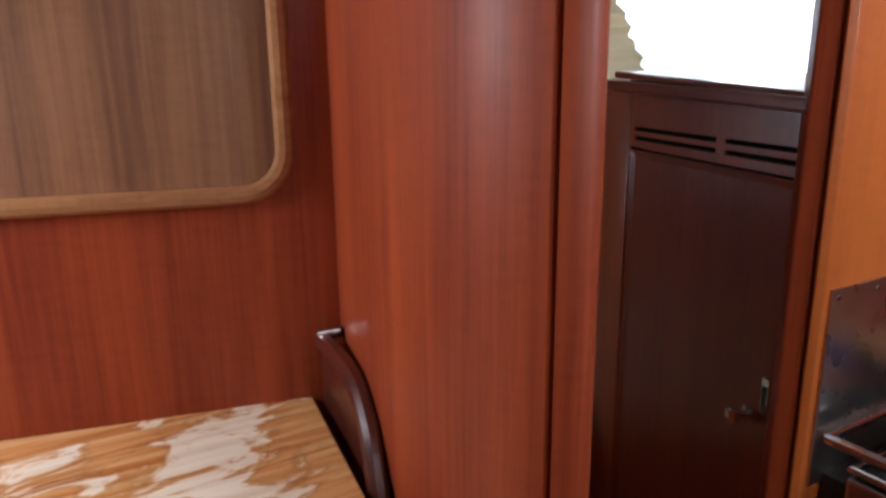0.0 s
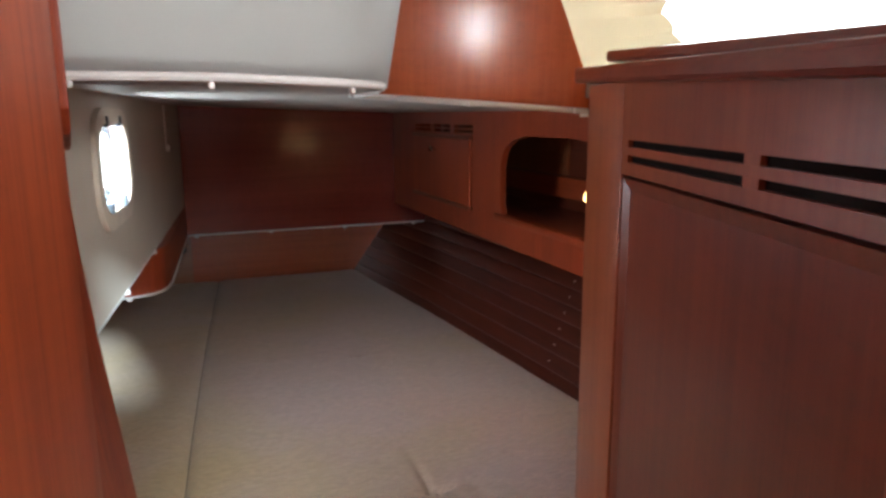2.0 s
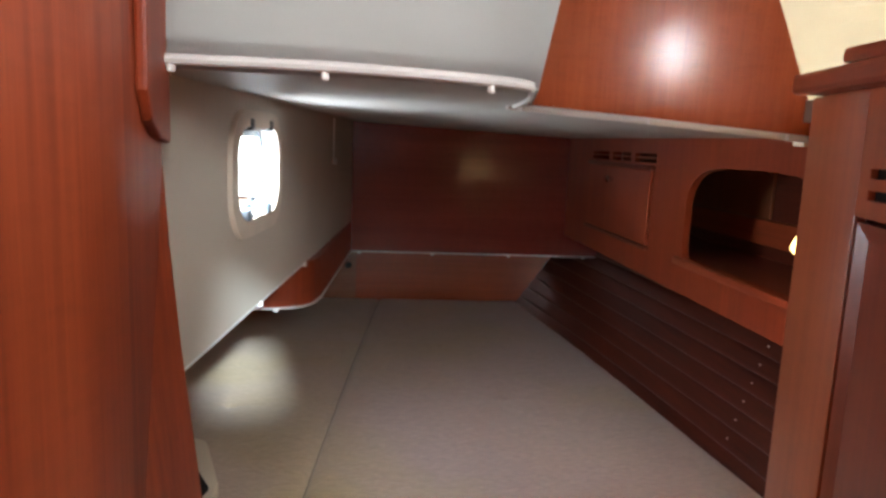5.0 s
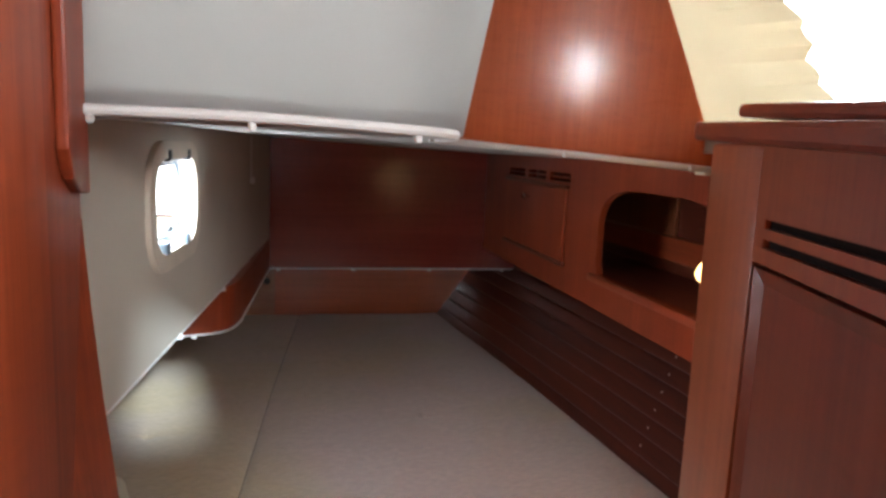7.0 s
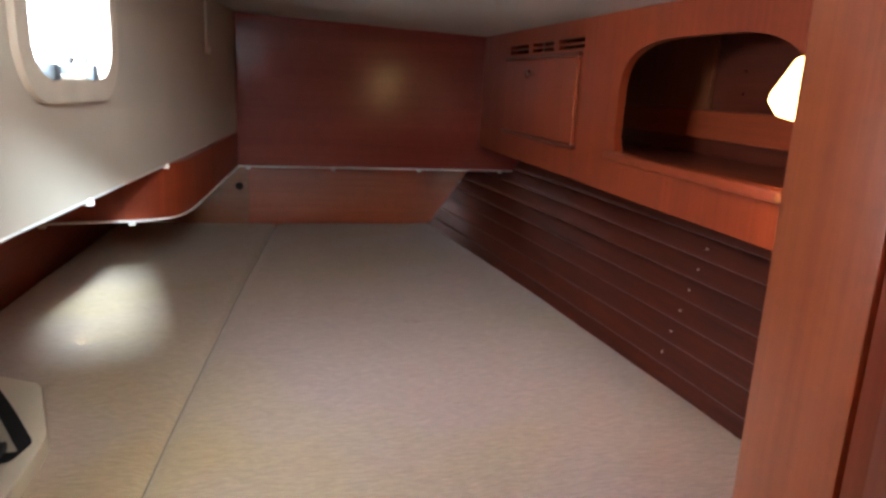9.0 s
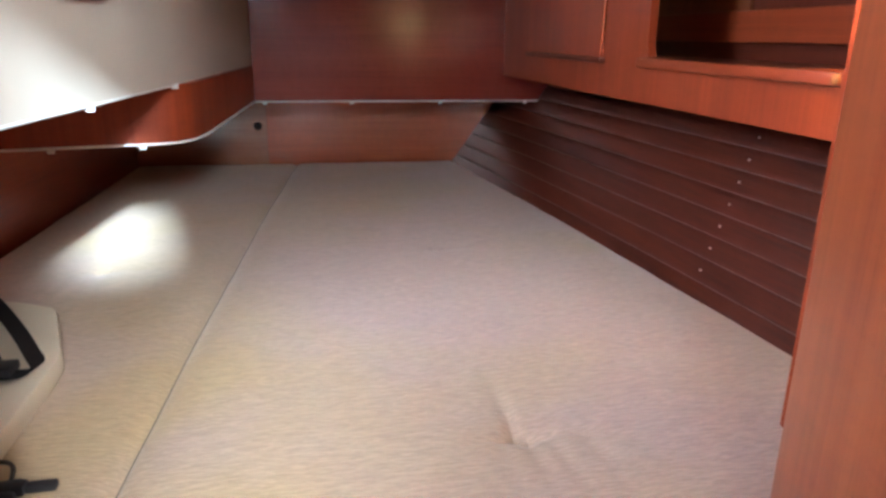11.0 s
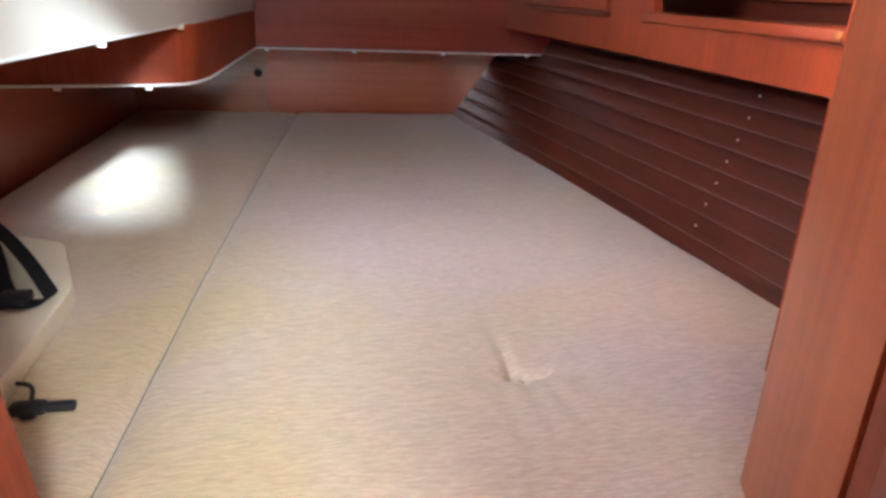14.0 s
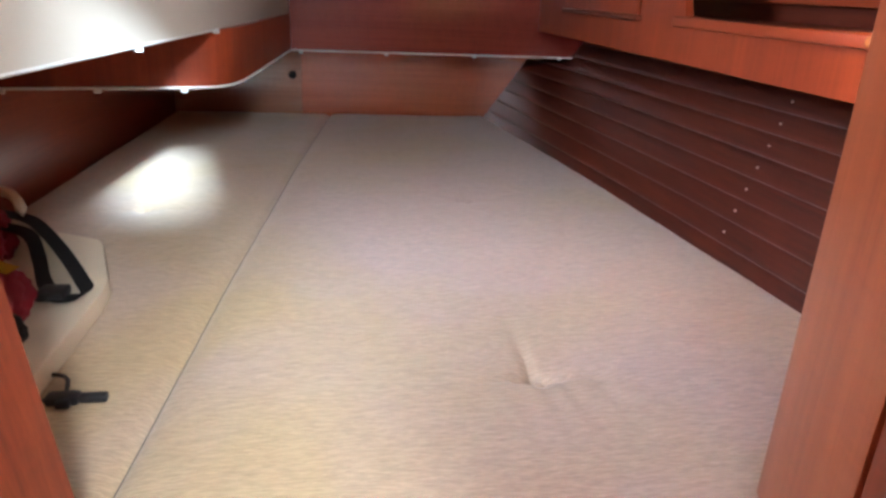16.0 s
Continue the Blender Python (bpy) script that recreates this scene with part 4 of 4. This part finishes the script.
part("top", prism([nook(-1.2, 0.935), nook(0.0, 0.935), (0.262, 0.80, 0.935), (0.235, 0.55, 0.935), (-0.62, 0.72, 0.935)], (0, 0, 0.035), 0.003), WORN, top)
part("apron", prism([(0.232, 0.552, 0.55), (-0.60, 0.72, 0.55), (-0.60, 0.745, 0.55), (0.235, 0.577, 0.55)], (0, 0, 0.385)), MAHOGANY_X, top)
leaf = thing("fiddle_leaf", "dark red shaped wooden rail at the end of the worktop", "rail")
path = smooth_line([(0.325, 1.145, 1.085), (0.318, 1.05, 1.085), (0.312, 0.96, 1.075), (0.303, 0.89, 1.03), (0.295, 0.85, 0.97), (0.29, 0.82, 0.90)], 5)
part("rail", tube(path, 0.017, 10), PLANK, leaf, "rounded top rail", True)
part("board", prism([(p.x - 0.004, p.y, p.z) for p in path] + [(0.29, 0.82, 0.86), (0.322, 1.145, 0.86)], (0.008, 0, 0)), PLANK, leaf)
catch = thing("chrome_catch", "small chrome barrel catch at the end of the rail", "catch")
part("barrel", tube([(0.318, 1.14, 1.098), (0.352, 1.115, 1.106)], 0.010, 12), CHROME, catch, smooth=True)
part("stem", tube([(0.325, 1.142, 1.075), (0.327, 1.140, 1.10)], 0.006, 10), CHROME, catch, smooth=True)

# ---- galley beyond the passage ----
structure("galley_end_stile", upright([(0.930, 0.668), (0.894, 0.634), (0.904, 0.6085), (0.99, 0.6085), (0.99, 0.668)], 0.0, 2.0, 0.004), MAHOGANY, "mahogany end stile of the passage wall", "trim")
gp_plan = [(0.903, 0.598), (0.912, 0.588), (1.36, 0.588), (1.36, 0.606), (0.912, 0.607)]
structure("galley_panel", upright(gp_plan, 0.0, 2.0, 0.002), LIT_MAHOGANY, "mahogany panel with warm daylight put into its honey colour", "wall")
guard = thing("splash_guard", "screwed stainless steel splash guard beside the cooker", "panel")
part("sheet", box(0.926, 0.583, 0.90, 1.290, 0.5865, 1.229, 0.001), STEEL, guard)
for k in range(4):
    part("screw", lathe([(0.0045, 0), (0.0045, 0.0015), (0.002, 0.0025)], pose(0.942 + 0.103 * k, 0.583, 1.214, 90, 0, 0), 10), CHROME, guard)
part("screw", lathe([(0.0045, 0), (0.0045, 0.0015), (0.002, 0.0025)], pose(0.940, 0.583, 1.03, 90, 0, 0), 10), CHROME, guard)
structure("galley_side", box(1.362, 0.30, 0.0, 1.385, 0.66, 2.0), MAHOGANY, "dark mahogany side of the galley locker", "wall")
structure("galley_slanted_stile", prism([(1.06, 0.578, 2.0), (1.065, 0.578, 1.62), (1.172, 0.578, 1.345), (1.192, 0.578, 1.345), (1.095, 0.578, 1.64), (1.095, 0.578, 2.0)], (0, 0.009, 0)), PLANK, "dark slanted moulding on the galley panel", "trim")
structure("galley_locker_face", prism([(1.097, 0.582, 2.0), (1.097, 0.582, 1.645), (1.196, 0.582, 1.345), (1.36, 0.582, 1.345), (1.36, 0.582, 2.0)], (0, 0.005, 0)), MAHOGANY, "mahogany locker face above the cooker", "wall")
structure("galley_white_lining", prism([(1.185, 0.577, 2.0), (1.188, 0.577, 1.614), (1.236, 0.577, 1.484), (1.36, 0.577, 1.482), (1.36, 0.577, 2.0)], (0, 0.004, 0)), VINYL, "pale lining above the galley locker", "wall")
structure("galley_rail", prism([(1.150, 0.569, 1.482), (1.168, 0.569, 1.430), (1.36, 0.569, 1.430), (1.36, 0.569, 1.482)], (0, 0.0125, 0), 0.003), MAHOGANY_X, "dark mahogany rail under the pale lining", "trim")
structure("galley_shelf", box(1.29, 0.05, 1.0, 1.361, 0.582, 1.035, 0.004), OAK_TRIM, "pale wooden shelf edge behind the cooker", "shelf")
cooker = thing("cooker", "marine cooker with dark grates and a steel rim", "cooker")
part("body", box(0.96, 0.10, 0.55, 1.29, 0.545, 0.925, 0.006), STEEL, cooker)
# Near-black block put in for the shaded gap behind the hob.
part("back_ledge", box(0.962, 0.5455, 0.86, 1.288, 0.5825, 0.915, 0.003), CAST, cooker)
part("hob", box(0.968, 0.108, 0.9255, 1.282, 0.537, 0.934, 0.003), CAST, cooker)
part("pan_rim", tube([(0.964, 0.541, 0.942), (1.286, 0.541, 0.942), (1.286, 0.104, 0.942), (0.964, 0.104, 0.942)], 0.006, 8, True), CHROME, cooker, "bright hob rim", True)
for k in range(6):
    part("grate_bar", box(0.985 + 0.055 * k, 0.12, 0.949, 0.991 + 0.055 * k, 0.53, 0.957, 0.002), CAST, cooker)
for k in range(3):
    part("grate_bar", box(0.975, 0.14 + 0.18 * k, 0.941, 1.275, 0.147 + 0.18 * k, 0.949, 0.002), CAST, cooker)
for x, y in ((1.05, 0.44), (1.20, 0.24)):
    part("burner", lathe([(0.045, 0.934), (0.045, 0.942), (0.03, 0.946), (0.03, 0.951)], pose(x, y, 0), 20), STEEL, cooker, smooth=True)
part("corner_bracket", tube([(1.282, 0.572, 0.95), (1.282, 0.572, 1.03)], 0.007, 8), CHROME, cooker, smooth=True)
part("rail", tube([(0.945, 0.09, 0.985), (0.945, 0.575, 0.985)], 0.009, 10), CHROME, cooker, "polished steel rail", True)
part("rail", tube([(0.945, 0.575, 0.985), (1.28, 0.575, 0.985)], 0.008, 10), CHROME, cooker, smooth=True)
kettle = thing("kettle", "polished steel kettle with a blue arched handle", "kettle")
KX, KY = 1.10, 0.43
part("body", lathe([(0.070, 0.958), (0.088, 0.966), (0.094, 0.99), (0.088, 1.01), (0.062, 1.028), (0.034, 1.034)], pose(KX, KY, 0), 28), CHROME, kettle, smooth=True)
part("lid", lathe([(0.036, 1.034), (0.033, 1.041), (0.010, 1.046), (0.010, 1.056), (0.004, 1.060)], pose(KX, KY, 0), 20), CHROME, kettle, smooth=True)
part("handle", tube([(KX - 0.096 * math.cos(a), KY + 0.035 * (1 - 0.2 * math.sin(a)), 0.995 + 0.085 * math.sin(a)) for a in [math.pi * k / 18 for k in range(19)]], 0.0105, 10), BLUE, kettle, "blue arched handle", True)
part("spout", tube([(KX - 0.06, KY - 0.06, 0.985), (KX - 0.085, KY - 0.085, 1.005), (KX - 0.098, KY - 0.098, 1.03)], [0.016, 0.012, 0.010], 10), CHROME, kettle, smooth=True)
